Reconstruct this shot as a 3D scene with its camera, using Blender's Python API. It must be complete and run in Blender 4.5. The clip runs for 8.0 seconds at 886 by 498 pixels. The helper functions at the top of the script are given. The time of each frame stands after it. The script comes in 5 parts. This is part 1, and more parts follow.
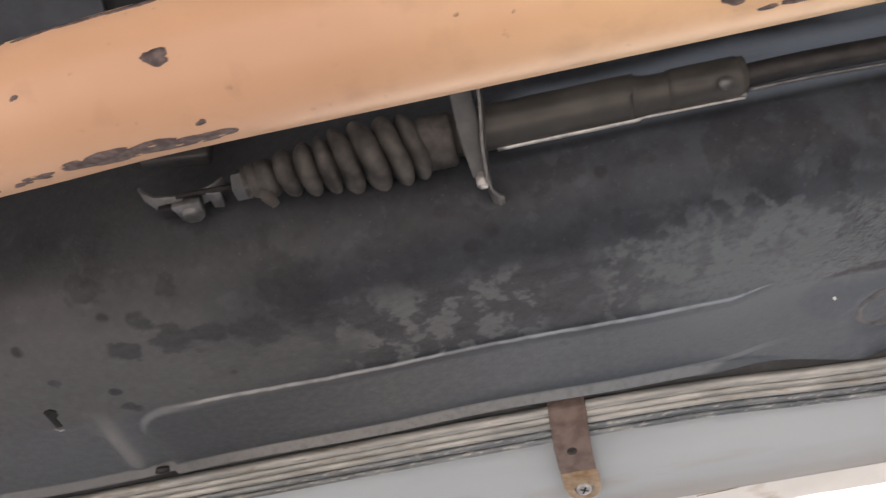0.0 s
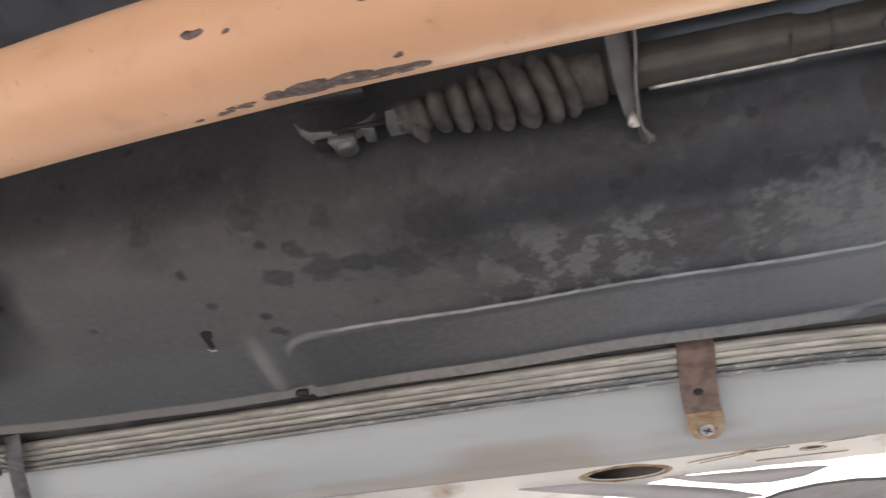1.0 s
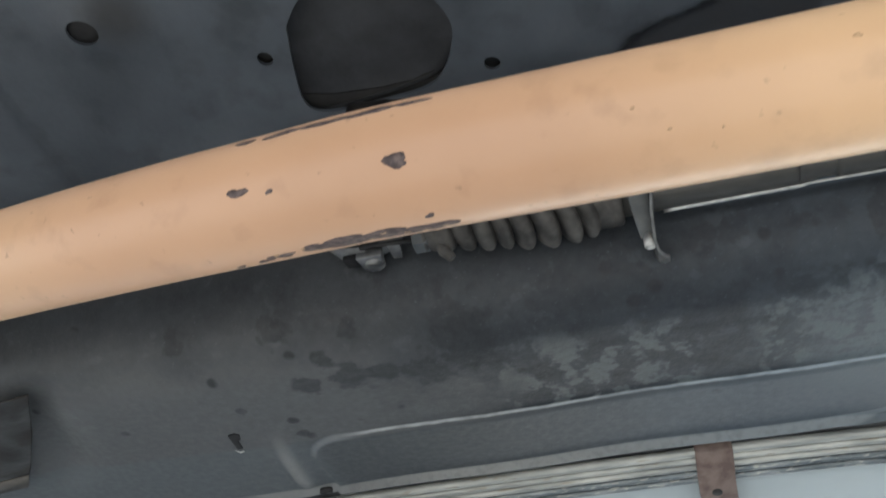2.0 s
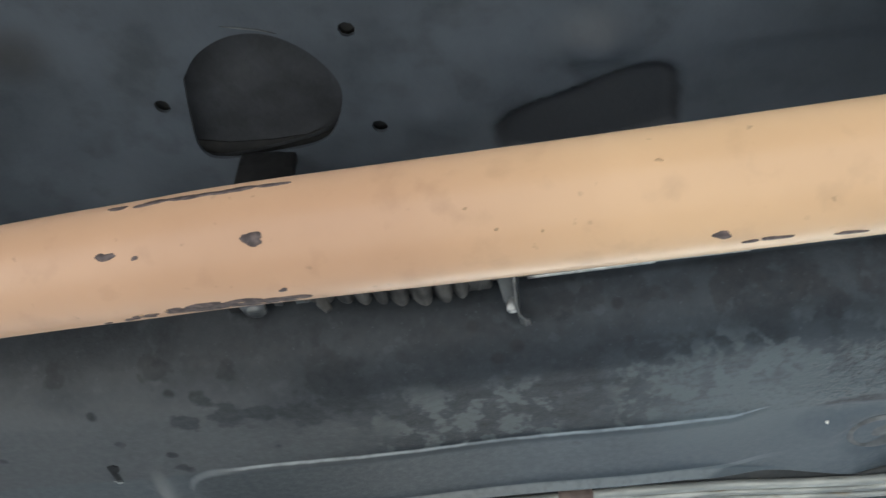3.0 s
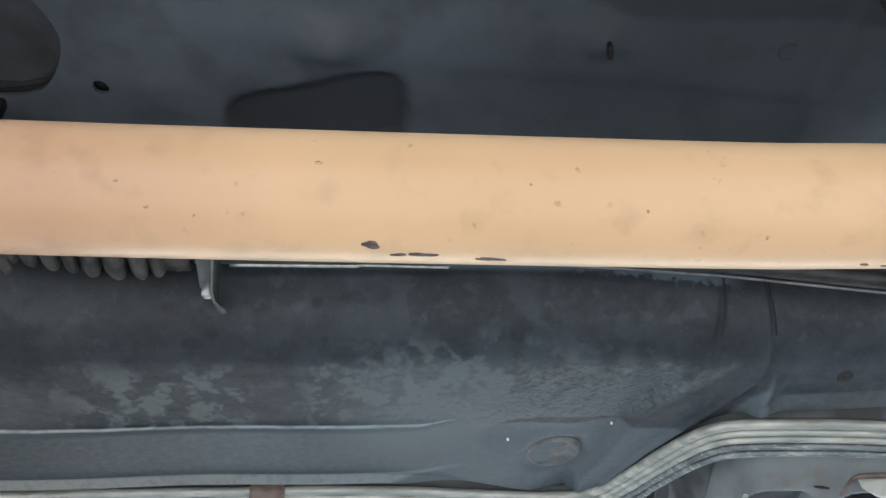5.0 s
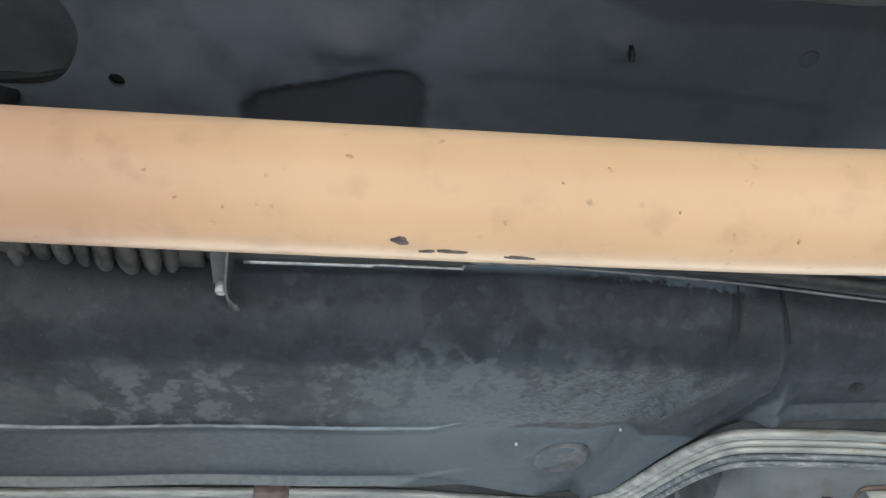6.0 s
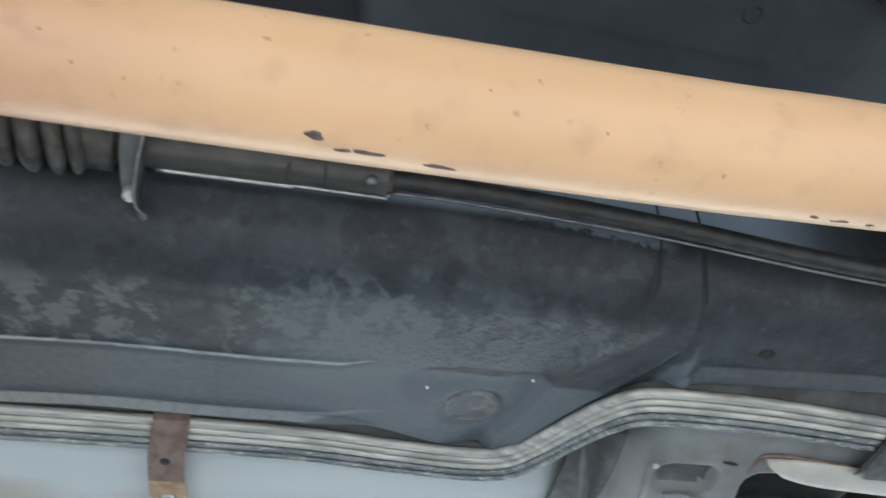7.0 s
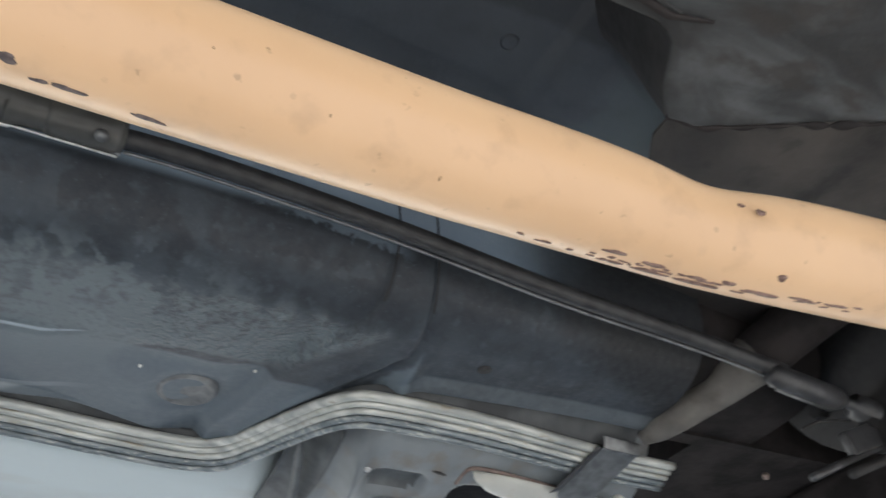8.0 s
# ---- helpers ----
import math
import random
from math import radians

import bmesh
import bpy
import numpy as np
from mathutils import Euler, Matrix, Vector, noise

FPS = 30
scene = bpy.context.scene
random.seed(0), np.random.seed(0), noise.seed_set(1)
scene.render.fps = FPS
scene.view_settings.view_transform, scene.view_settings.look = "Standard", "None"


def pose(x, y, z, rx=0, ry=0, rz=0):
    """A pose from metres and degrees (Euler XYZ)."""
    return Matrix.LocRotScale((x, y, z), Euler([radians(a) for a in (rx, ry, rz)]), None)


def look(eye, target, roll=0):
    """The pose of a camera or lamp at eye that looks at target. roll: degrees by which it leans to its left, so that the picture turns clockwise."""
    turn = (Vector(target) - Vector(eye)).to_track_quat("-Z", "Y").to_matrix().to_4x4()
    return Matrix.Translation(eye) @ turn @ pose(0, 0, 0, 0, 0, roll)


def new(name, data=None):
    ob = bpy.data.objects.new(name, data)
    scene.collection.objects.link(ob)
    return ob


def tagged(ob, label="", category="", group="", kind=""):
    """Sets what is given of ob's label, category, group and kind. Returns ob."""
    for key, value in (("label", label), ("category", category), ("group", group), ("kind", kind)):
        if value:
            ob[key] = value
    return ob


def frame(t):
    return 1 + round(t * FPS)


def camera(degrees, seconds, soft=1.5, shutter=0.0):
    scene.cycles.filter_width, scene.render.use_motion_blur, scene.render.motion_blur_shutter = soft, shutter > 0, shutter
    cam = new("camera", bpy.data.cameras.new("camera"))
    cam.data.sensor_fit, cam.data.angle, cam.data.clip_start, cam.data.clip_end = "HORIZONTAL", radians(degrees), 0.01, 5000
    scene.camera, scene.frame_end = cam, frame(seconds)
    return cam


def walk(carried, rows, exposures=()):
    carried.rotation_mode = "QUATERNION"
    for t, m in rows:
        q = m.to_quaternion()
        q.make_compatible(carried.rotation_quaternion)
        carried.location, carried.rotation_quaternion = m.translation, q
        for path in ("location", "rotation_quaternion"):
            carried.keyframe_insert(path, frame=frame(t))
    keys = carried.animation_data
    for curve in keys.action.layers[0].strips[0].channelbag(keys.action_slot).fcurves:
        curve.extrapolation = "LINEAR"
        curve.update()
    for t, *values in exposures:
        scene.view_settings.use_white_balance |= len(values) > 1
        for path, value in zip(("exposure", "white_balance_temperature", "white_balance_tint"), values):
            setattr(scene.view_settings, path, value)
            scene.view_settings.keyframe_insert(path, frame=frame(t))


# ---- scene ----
cam = camera(53.6, 8.0, soft=1.4, shutter=0.4)
PATH = [
    (0, (0.0, 0.0, 1.45), (-0.0908, 0.768, 2.084), -7.07),
    (0.2, (-0.0051, -0.0027, 1.4498), (-0.1142, 0.7684, 2.0771), -6.15),
    (0.5, (-0.0086, -0.0147, 1.4499), (-0.1526, 0.7599, 2.0656), -3.80),
    (0.7, (-0.0174, -0.02, 1.4448), (-0.1813, 0.7597, 2.0492), -2.69),
    (1, (-0.0351, -0.0161, 1.4364), (-0.2331, 0.7649, 2.0288), -1.07),
    (1.2, (-0.0438, -0.0194, 1.4381), (-0.2582, 0.7525, 2.0366), -0.92),
    (2.3, (-0.0172, -0.0744, 1.4557), (-0.2085, 0.6584, 2.1087), -0.45),
    (2.5, (-0.0072, -0.0841, 1.4546), (-0.1766, 0.6517, 2.1103), -0.75),
    (2.8, (0.0053, -0.089, 1.4491), (-0.1361, 0.6523, 2.1051), -1.06),
    (3, (0.0147, -0.0918, 1.4514), (-0.1074, 0.6533, 2.1072), -1.27),
    (3.2, (0.0222, -0.0934, 1.4512), (-0.0774, 0.6536, 2.1085), -1.48),
    (3.5, (0.0393, -0.0914, 1.451), (-0.0172, 0.6628, 2.1053), -1.58),
    (3.7, (0.0481, -0.0908, 1.4496), (0.0219, 0.6648, 2.1041), -2.08),
    (4, (0.0596, -0.0915, 1.4504), (0.086, 0.6622, 2.107), -3.07),
    (4.2, (0.0717, -0.0907, 1.4515), (0.1346, 0.6591, 2.1102), -4.09),
    (4.5, (0.0842, -0.0902, 1.4502), (0.1854, 0.663, 2.1001), -4.51),
    (4.7, (0.0832, -0.0911, 1.4487), (0.1905, 0.6639, 2.0957), -4.70),
    (5, (0.0746, -0.089, 1.4476), (0.182, 0.6673, 2.0929), -4.50),
    (5.2, (0.0706, -0.0901, 1.4477), (0.1764, 0.6652, 2.0944), -4.55),
    (6.3, (0.0586, -0.0793, 1.4475), (0.1817, 0.6688, 2.0995), -3.17),
    (6.5, (0.0625, -0.0784, 1.4467), (0.1969, 0.6728, 2.0929), -3.00),
    (6.8, (0.0658, -0.065, 1.441), (0.2266, 0.6919, 2.0745), -2.49),
    (7, (0.0727, -0.053, 1.4376), (0.2632, 0.7051, 2.0612), -2.34),
    (7.2, (0.0822, -0.0454, 1.4387), (0.3133, 0.7041, 2.0591), -2.75),
    (7.5, (0.0991, -0.0444, 1.4387), (0.3999, 0.6775, 2.0619), -3.77),
    (7.8, (0.1089, -0.0493, 1.4337), (0.4801, 0.6388, 2.0572), -4.80),
    (8, (0.1055, -0.0512, 1.432), (0.5258, 0.6133, 2.0498), -5.39),
]

walk(cam, [(t, look(eye, target, roll)) for t, eye, target, roll in PATH],
     exposures=[(0.0, 1.06, 7450, 23), (1.2, 1.04, 7350, 21), (2.3, 1.02, 6230, 5), (3.0, 1.01, 6220, 5), (4.5, 1.08, 6190, 6), (5.2, 1.11, 6200, 7), (6.3, 1.13, 6210, 7), (7.4, 1.09, 6250, 9), (8.0, 1.06, 6400, 10)])

# ---- daylight: clear sky and a sun that reaches in under the near side of the raised car ----
SUN_EL, SUN_AZ = 53.0, 172.0
world = bpy.data.worlds.new("sky")
scene.world = world
world.use_nodes = True
wn = world.node_tree.nodes
sky = wn.new("ShaderNodeTexSky")
sky.sky_type = "NISHITA"
sky.sun_disc = False
sky.sun_elevation = radians(SUN_EL)
sky.sun_rotation = radians(SUN_AZ)
world.node_tree.links.new(sky.outputs[0], wn["Background"].inputs[0])
wn["Background"].inputs[1].default_value = 0.15
sun = new("sun", bpy.data.lights.new("sun", "SUN"))
sun.data.energy = 4.5
sun.data.angle = radians(0.5)
sun.data.color = (1.0, 0.95, 0.88)
sa, se = radians(SUN_AZ), radians(SUN_EL)
sun.matrix_world = look((4 * math.sin(sa) * math.cos(se), 4 * math.cos(sa) * math.cos(se), 4 * math.sin(se)), (0, 0, 0))


# ---- materials ----
def material(name, stops, scale=20.0, detail=6.0, rough=0.6, metal=0.0, bump=0.0, bump_scale=200.0, fine=None, stretch=(1, 1, 1), distort=0.0, coat=0.0, rough_var=0.12):
    """stops: (position, colour) of a noise ramp; fine: (scale, low, high, colour, strength), a second layer of specks."""
    m = bpy.data.materials.new(name)
    m.use_nodes = True
    n, l = m.node_tree.nodes, m.node_tree.links
    b = n["Principled BSDF"]
    b.inputs["Roughness"].default_value, b.inputs["Metallic"].default_value = rough, metal
    b.inputs["Coat Weight"].default_value = coat
    co = n.new("ShaderNodeTexCoord")
    mp = n.new("ShaderNodeMapping")
    mp.inputs["Scale"].default_value = stretch
    l.new(co.outputs["Object"], mp.inputs[0])
    t = n.new("ShaderNodeTexNoise")
    t.inputs["Scale"].default_value, t.inputs["Detail"].default_value, t.inputs["Distortion"].default_value = scale, detail, distort
    l.new(mp.outputs[0], t.inputs["Vector"])
    r = n.new("ShaderNodeValToRGB")
    r.color_ramp.elements[0].position, r.color_ramp.elements[0].color = stops[0][0], (*stops[0][1], 1)
    r.color_ramp.elements[1].position, r.color_ramp.elements[1].color = stops[-1][0], (*stops[-1][1], 1)
    for pos, col in stops[1:-1]:
        r.color_ramp.elements.new(pos).color = (*col, 1)
    l.new(t.outputs[0], r.inputs[0])
    out = r.outputs[0]
    if fine:
        fs, lo, hi, col, amount = fine
        t2 = n.new("ShaderNodeTexNoise")
        t2.inputs["Scale"].default_value, t2.inputs["Detail"].default_value = fs, 4
        l.new(mp.outputs[0], t2.inputs["Vector"])
        mr = n.new("ShaderNodeMapRange")
        mr.inputs[1].default_value, mr.inputs[2].default_value, mr.inputs[4].default_value = lo, hi, amount
        l.new(t2.outputs[0], mr.inputs[0])
        mx = n.new("ShaderNodeMix")
        mx.data_type = "RGBA"
        l.new(mr.outputs[0], mx.inputs[0])
        l.new(out, mx.inputs[6])
        mx.inputs[7].default_value = (*col, 1)
        out = mx.outputs[2]
    l.new(out, b.inputs["Base Color"])
    t3 = n.new("ShaderNodeTexNoise")
    t3.inputs["Scale"].default_value, t3.inputs["Detail"].default_value = bump_scale, 5
    l.new(mp.outputs[0], t3.inputs["Vector"])
    rr = n.new("ShaderNodeMapRange")
    rr.inputs[3].default_value, rr.inputs[4].default_value = max(rough - rough_var, 0.02), min(rough + rough_var, 1.0)
    l.new(t3.outputs[0], rr.inputs[0])
    l.new(rr.outputs[0], b.inputs["Roughness"])
    if bump:
        bp = n.new("ShaderNodeBump")
        bp.inputs["Strength"].default_value, bp.inputs["Distance"].default_value = 1.0, bump
        l.new(t3.outputs[0], bp.inputs["Height"])
        l.new(bp.outputs[0], b.inputs["Normal"])
    return m


def grey(v, warm=0.0):
    return (v * (1 + warm), v, v * (1 - warm))


def underseal():
    """Black underseal with patchy pale dust, a plainer outer pressing and a pitted patch before the outrigger."""
    m = bpy.data.materials.new("underseal")
    m.use_nodes = True
    n, l = m.node_tree.nodes, m.node_tree.links
    b = n["Principled BSDF"]
    co = n.new("ShaderNodeTexCoord").outputs["Object"]
    sep = n.new("ShaderNodeSeparateXYZ")
    l.new(co, sep.inputs[0])
    px, py = sep.outputs[0], sep.outputs[1]

    def noise_tex(scale, detail=6, distort=0.0, vec=co):
        t = n.new("ShaderNodeTexNoise")
        t.inputs["Scale"].default_value, t.inputs["Detail"].default_value, t.inputs["Distortion"].default_value = scale, detail, distort
        l.new(vec, t.inputs["Vector"])
        return t.outputs[0]

    def put(node, k, v):
        if isinstance(v, (int, float)):
            node.inputs[k].default_value = v
        else:
            l.new(v, node.inputs[k])

    def maths(op, a, c):
        t = n.new("ShaderNodeMath")
        t.operation = op
        put(t, 0, a)
        put(t, 1, c)
        return t.outputs[0]

    def ramp(v, lo, hi, out_lo=0.0, out_hi=1.0):
        t = n.new("ShaderNodeMapRange")
        t.interpolation_type = "SMOOTHSTEP"
        put(t, 0, v)
        t.inputs[1].default_value, t.inputs[2].default_value, t.inputs[3].default_value, t.inputs[4].default_value = lo, hi, out_lo, out_hi
        return t.outputs[0]

    def mix(f, a, c):
        t = n.new("ShaderNodeMix")
        t.data_type = "RGBA"
        put(t, 0, f)
        for k, v in ((6, a), (7, c)):
            if isinstance(v, tuple):
                t.inputs[k].default_value = (*v, 1)
            else:
                l.new(v, t.inputs[k])
        return t.outputs[2]

    broad, patch, fine, grain = noise_tex(7, 4), noise_tex(66, 4, 0.15), noise_tex(170, 5), noise_tex(420, 3)
    wob = maths("ADD", py, maths("MULTIPLY", maths("SUBTRACT", noise_tex(14, 4), 0.5), 0.06))
    col = mix(ramp(broad, 0.35, 0.65), (0.021, 0.023, 0.026), (0.033, 0.036, 0.040))
    blot = ramp(maths("ADD", noise_tex(38, 5, 0.2), maths("MULTIPLY", maths("SUBTRACT", fine, 0.5), 0.2)), 0.42, 0.62)
    col = mix(maths("MULTIPLY", blot, maths("MULTIPLY", ramp(px, -0.05, 0.10, 0.12, 0.32), ramp(px, 0.34, 0.24, 0.55, 1.0))), col, (0.080, 0.086, 0.088))
    black = ramp(noise_tex(30, 4, 0.2), 0.55, 0.62)
    col = mix(maths("MULTIPLY", black, ramp(px, 0.05, 0.15, 0.5, 0.75)), col, (0.020, 0.021, 0.024))
    # upper wall behind the cable boot, painted paler to lift its shade
    high = maths("MULTIPLY", ramp(sep.outputs[2], 1.836, 1.856), ramp(px, 0.01, -0.03))
    col = mix(maths("MULTIPLY", high, 0.85), col, (0.052, 0.053, 0.055))
    # left stretch: lighter, with black spots
    left = ramp(maths("ADD", px, maths("MULTIPLY", broad, 0.25)), 0.0, -0.13)
    col = mix(maths("MULTIPLY", left, ramp(wob, 0.38, 0.44)), col, (0.100, 0.098, 0.096))
    # plainer outer pressing and edge
    col = mix(ramp(py, 0.520, 0.526), col, mix(maths("ADD", maths("MULTIPLY", ramp(broad, 0.3, 0.7), 0.35), maths("ADD", ramp(px, -0.22, 0.06, 0.0, 0.65), ramp(px, -0.285, -0.325, 0.0, 1.3))), (0.060, 0.063, 0.065), mix(ramp(px, 0.08, 0.2), (0.103, 0.108, 0.109), (0.122, 0.128, 0.128))))
    tall = n.new("ShaderNodeMapping")
    tall.inputs["Scale"].default_value = (1.1, 0.64, 1.0)
    l.new(co, tall.inputs[0])
    cloud = maths("ADD", noise_tex(47, 6, 0.3, tall.outputs[0]), maths("MULTIPLY", maths("SUBTRACT", patch, 0.5), 0.35))
    cloud = maths("ADD", cloud, maths("MULTIPLY", maths("SUBTRACT", fine, 0.5), 0.32))
    # right stretch, grey and pitted
    right = maths("MULTIPLY", ramp(px, 0.035, 0.13), ramp(wob, 0.425, 0.455))
    diag = maths("ADD", px, maths("MULTIPLY", py, 0.80))
    right = maths("MULTIPLY", right, ramp(diag, 0.716, 0.700))
    right = maths("MULTIPLY", right, ramp(py, 0.575, 0.522, 0.30, 1.0))
    right = maths("MULTIPLY", right, maths("MAXIMUM", ramp(cloud, 0.33, 0.60, 0.45, 1.0), ramp(wob, 0.470, 0.500)))
    oval = maths("ADD", maths("POWER", maths("MULTIPLY", maths("SUBTRACT", px, 0.243), 16.0), 2.0), maths("POWER", maths("MULTIPLY", maths("SUBTRACT", py, 0.545), 28.0), 2.0))
    right = maths("MULTIPLY", right, ramp(maths("ADD", oval, maths("MULTIPLY", maths("SUBTRACT", fine, 0.5), 0.35)), 0.85, 1.1, 0.05, 1.0))
    col = mix(maths("MULTIPLY", right, ramp(fine, 0.3, 0.6, 0.5, 1.0)), col, (0.148, 0.152, 0.143))
    # cloudy dust beside the pressing, reaching further in past the middle
    reach = maths("SUBTRACT", wob, ramp(px, -0.02, 0.13, 0.438, 0.415))
    belt = maths("MULTIPLY", ramp(reach, -0.008, 0.022), ramp(py, 0.5235, 0.5215))
    belt = maths("MULTIPLY", belt, ramp(maths("ADD", px, maths("MULTIPLY", maths("SUBTRACT", patch, 0.5), 0.08)), -0.155, -0.10, 0.05, 1.0))
    belt = maths("MULTIPLY", belt, ramp(px, 0.30, 0.16, 0.15, 1.0))
    gap = maths("MULTIPLY", ramp(maths("ADD", px, maths("MULTIPLY", cloud, 0.03)), 0.015, 0.028), ramp(maths("ADD", px, maths("MULTIPLY", cloud, 0.03)), 0.075, 0.055))
    belt = maths("MULTIPLY", belt, maths("SUBTRACT", 1.0, maths("MULTIPLY", gap, 0.75)))
    dust = maths("MULTIPLY", belt, ramp(cloud, 0.475, 0.60))
    col = mix(maths("MULTIPLY", dust, ramp(fine, 0.3, 0.65, 0.45, 0.85)), col, (0.122, 0.126, 0.117))
    thin = maths("MULTIPLY", ramp(patch, 0.58, 0.70), ramp(py, 0.52, 0.50, 0.0, 0.14))
    col = mix(thin, col, (0.15, 0.15, 0.148))
    marks = None
    for bx, by, br in ((-0.279, 0.402, 0.012), (-0.274, 0.447, 0.013), (-0.227, 0.407, 0.008), (-0.237, 0.444, 0.017), (-0.215, 0.446, 0.015), (-0.301, 0.511, 0.006), (-0.331, 0.467, 0.006), (-0.252, 0.428, 0.010), (-0.36, 0.40, 0.008), (-0.18, 0.452, 0.022), (-0.15, 0.43, 0.03)):
        dd = maths("SQRT", maths("ADD", maths("POWER", maths("SUBTRACT", px, bx), 2.0), maths("POWER", maths("SUBTRACT", py, by), 2.0)), 0.0)
        one = ramp(maths("ADD", dd, maths("MULTIPLY", maths("SUBTRACT", patch, 0.5), br * 2.4)), br, br * 0.6)
        marks = one if marks is None else maths("MAXIMUM", marks, one)
    col = mix(maths("MULTIPLY", marks, 0.62), col, (0.017, 0.019, 0.021))
    spots = n.new("ShaderNodeTexVoronoi")
    spots.inputs["Scale"].default_value = 42
    l.new(co, spots.inputs["Vector"])
    spot = maths("MULTIPLY", ramp(spots.outputs["Distance"], 0.26, 0.14), ramp(noise_tex(16, 2), 0.52, 0.6))
    col = mix(maths("MULTIPLY", maths("MULTIPLY", maths("MULTIPLY", spot, ramp(px, 0.14, 0.04, 0.15, 1.0)), ramp(py, 0.54, 0.52)), 0.85), col, (0.018, 0.018, 0.02))
    # bare painted wall above the cable
    bare = maths("MULTIPLY", ramp(sep.outputs[2], 1.833, 1.842), ramp(maths("ADD", sep.outputs[2], maths("MULTIPLY", broad, 0.02)), 1.905, 1.885))
    flake = maths("ADD", maths("ADD", sep.outputs[2], maths("MULTIPLY", px, 0.09)), maths("MULTIPLY", maths("SUBTRACT", noise_tex(120, 6, 0.4), 0.5), 0.026))
    flake = maths("MULTIPLY", ramp(flake, 1.8545, 1.8590), maths("MULTIPLY", ramp(px, 0.20, 0.235), ramp(px, 0.365, 0.34)))
    bare = maths("MAXIMUM", bare, maths("MULTIPLY", flake, 0.42))
    bare = maths("MULTIPLY", bare, maths("MULTIPLY", ramp(px, -0.01, 0.03), ramp(px, 0.50, 0.42, 0.12, 1.0)))
    col = mix(bare, col, mix(ramp(broad, 0.3, 0.7), (0.26, 0.28, 0.30), (0.33, 0.355, 0.375)))
    # lit facet of the folded corner where the outer lip starts again, painted pale
    tx = maths("ABSOLUTE", maths("ADD", maths("SUBTRACT", px, 0.396), maths("MULTIPLY", maths("SUBTRACT", py, 0.455), 0.08)), 0.0)
    wide = maths("ADD", ramp(py, 0.448, 0.510, 0.0015, 0.013), maths("MULTIPLY", maths("SUBTRACT", patch, 0.5), 0.008))
    fold = maths("MULTIPLY", ramp(maths("SUBTRACT", tx, wide), 0.0025, -0.004), ramp(py, 0.446, 0.458))
    col = mix(maths("MULTIPLY", fold, 0.6), col, (0.17, 0.18, 0.178))
    # the pan's end goes near-black towards the bay
    nearblack = maths("SUBTRACT", maths("ADD", px, maths("MULTIPLY", maths("SUBTRACT", noise_tex(16, 5), 0.5), 0.12)), maths("MULTIPLY", maths("SUBTRACT", py, 0.39), 1.6))
    col = mix(ramp(nearblack, 0.46, 0.555, 0.0, 0.9), col, (0.013, 0.012, 0.012))
    # pale edges: wear, plus light caught by the lip and pressing border, painted in
    lip, rim = n.new("ShaderNodeAttribute"), n.new("ShaderNodeAttribute")
    lip.attribute_name, rim.attribute_name = "lip", "rim"
    worn = maths("MULTIPLY", ramp(lip.outputs["Fac"], 0.0065, 0.0050), ramp(lip.outputs["Fac"], -0.002, 0.0002))
    worn = maths("MULTIPLY", worn, maths("ADD", maths("MULTIPLY", ramp(px, 0.19, 0.12), ramp(px, -0.33, -0.18, 0.4, 1.0)), ramp(px, 0.395, 0.42, 0.0, 0.28)))
    col = mix(maths("MULTIPLY", worn, ramp(fine, 0.25, 0.6, 0.55, 0.9)), col, (0.25, 0.240, 0.222))
    along = maths("ADD", maths("ADD", py, ramp(px, 0.13, 0.165, 0.0, 0.007)), maths("MULTIPLY", maths("SUBTRACT", patch, 0.5), 0.0012))
    line = maths("MULTIPLY", ramp(along, 0.5212, 0.5222), ramp(along, 0.5240, 0.5228))
    line = maths("MULTIPLY", line, maths("MULTIPLY", ramp(px, 0.165, 0.145), ramp(px, -0.285, -0.24)))
    col = mix(maths("MULTIPLY", line, ramp(noise_tex(60, 5), 0.35, 0.6, 0.6, 1.0)), col, (0.36, 0.355, 0.34))
    # lit fillet at the pressing's corner, painted pale
    corner = maths("MULTIPLY", maths("MULTIPLY", ramp(rim.outputs["Fac"], -0.004, 0.0005), ramp(rim.outputs["Fac"], 0.004, 0.0012)), maths("MULTIPLY", ramp(px, -0.25, -0.285), ramp(py, 0.556, 0.535)))
    col = mix(maths("MULTIPLY", corner, 0.55), col, (0.24, 0.242, 0.24))
    col = mix(ramp(grain, 0.62, 0.8, 0.0, 0.2), col, (0.2, 0.2, 0.2))
    # light caught by the raised ridge before the pressing, painted as a pale streak
    run = maths("ABSOLUTE", maths("ADD", maths("ADD", px, 0.3235), maths("MULTIPLY", maths("SUBTRACT", py, 0.506), 0.10)), 0.0)
    ridge_light = maths("MULTIPLY", ramp(run, 0.0085, 0.001), maths("MULTIPLY", ramp(py, 0.497, 0.545), ramp(py, 0.612, 0.59)))
    col = mix(maths("MULTIPLY", ridge_light, ramp(fine, 0.25, 0.6, 0.5, 0.8)), col, (0.235, 0.225, 0.21))
    tone = n.new("ShaderNodeMix")
    tone.data_type, tone.blend_type = "RGBA", "MULTIPLY"
    tone.inputs[0].default_value = 1.0
    l.new(col, tone.inputs[6])
    l.new(mix(ramp(px, 0.10, -0.20), (0.83, 1.0, 1.18), (0.93, 1.0, 1.06)), tone.inputs[7])
    col = tone.outputs[2]
    l.new(col, b.inputs["Base Color"])
    put(b, "Roughness", ramp(fine, 0.2, 0.8, 0.5, 0.75))
    pits = maths("MULTIPLY", maths("MULTIPLY", right, ramp(wob, 0.525, 0.50)), ramp(px, 0.15, 0.25))
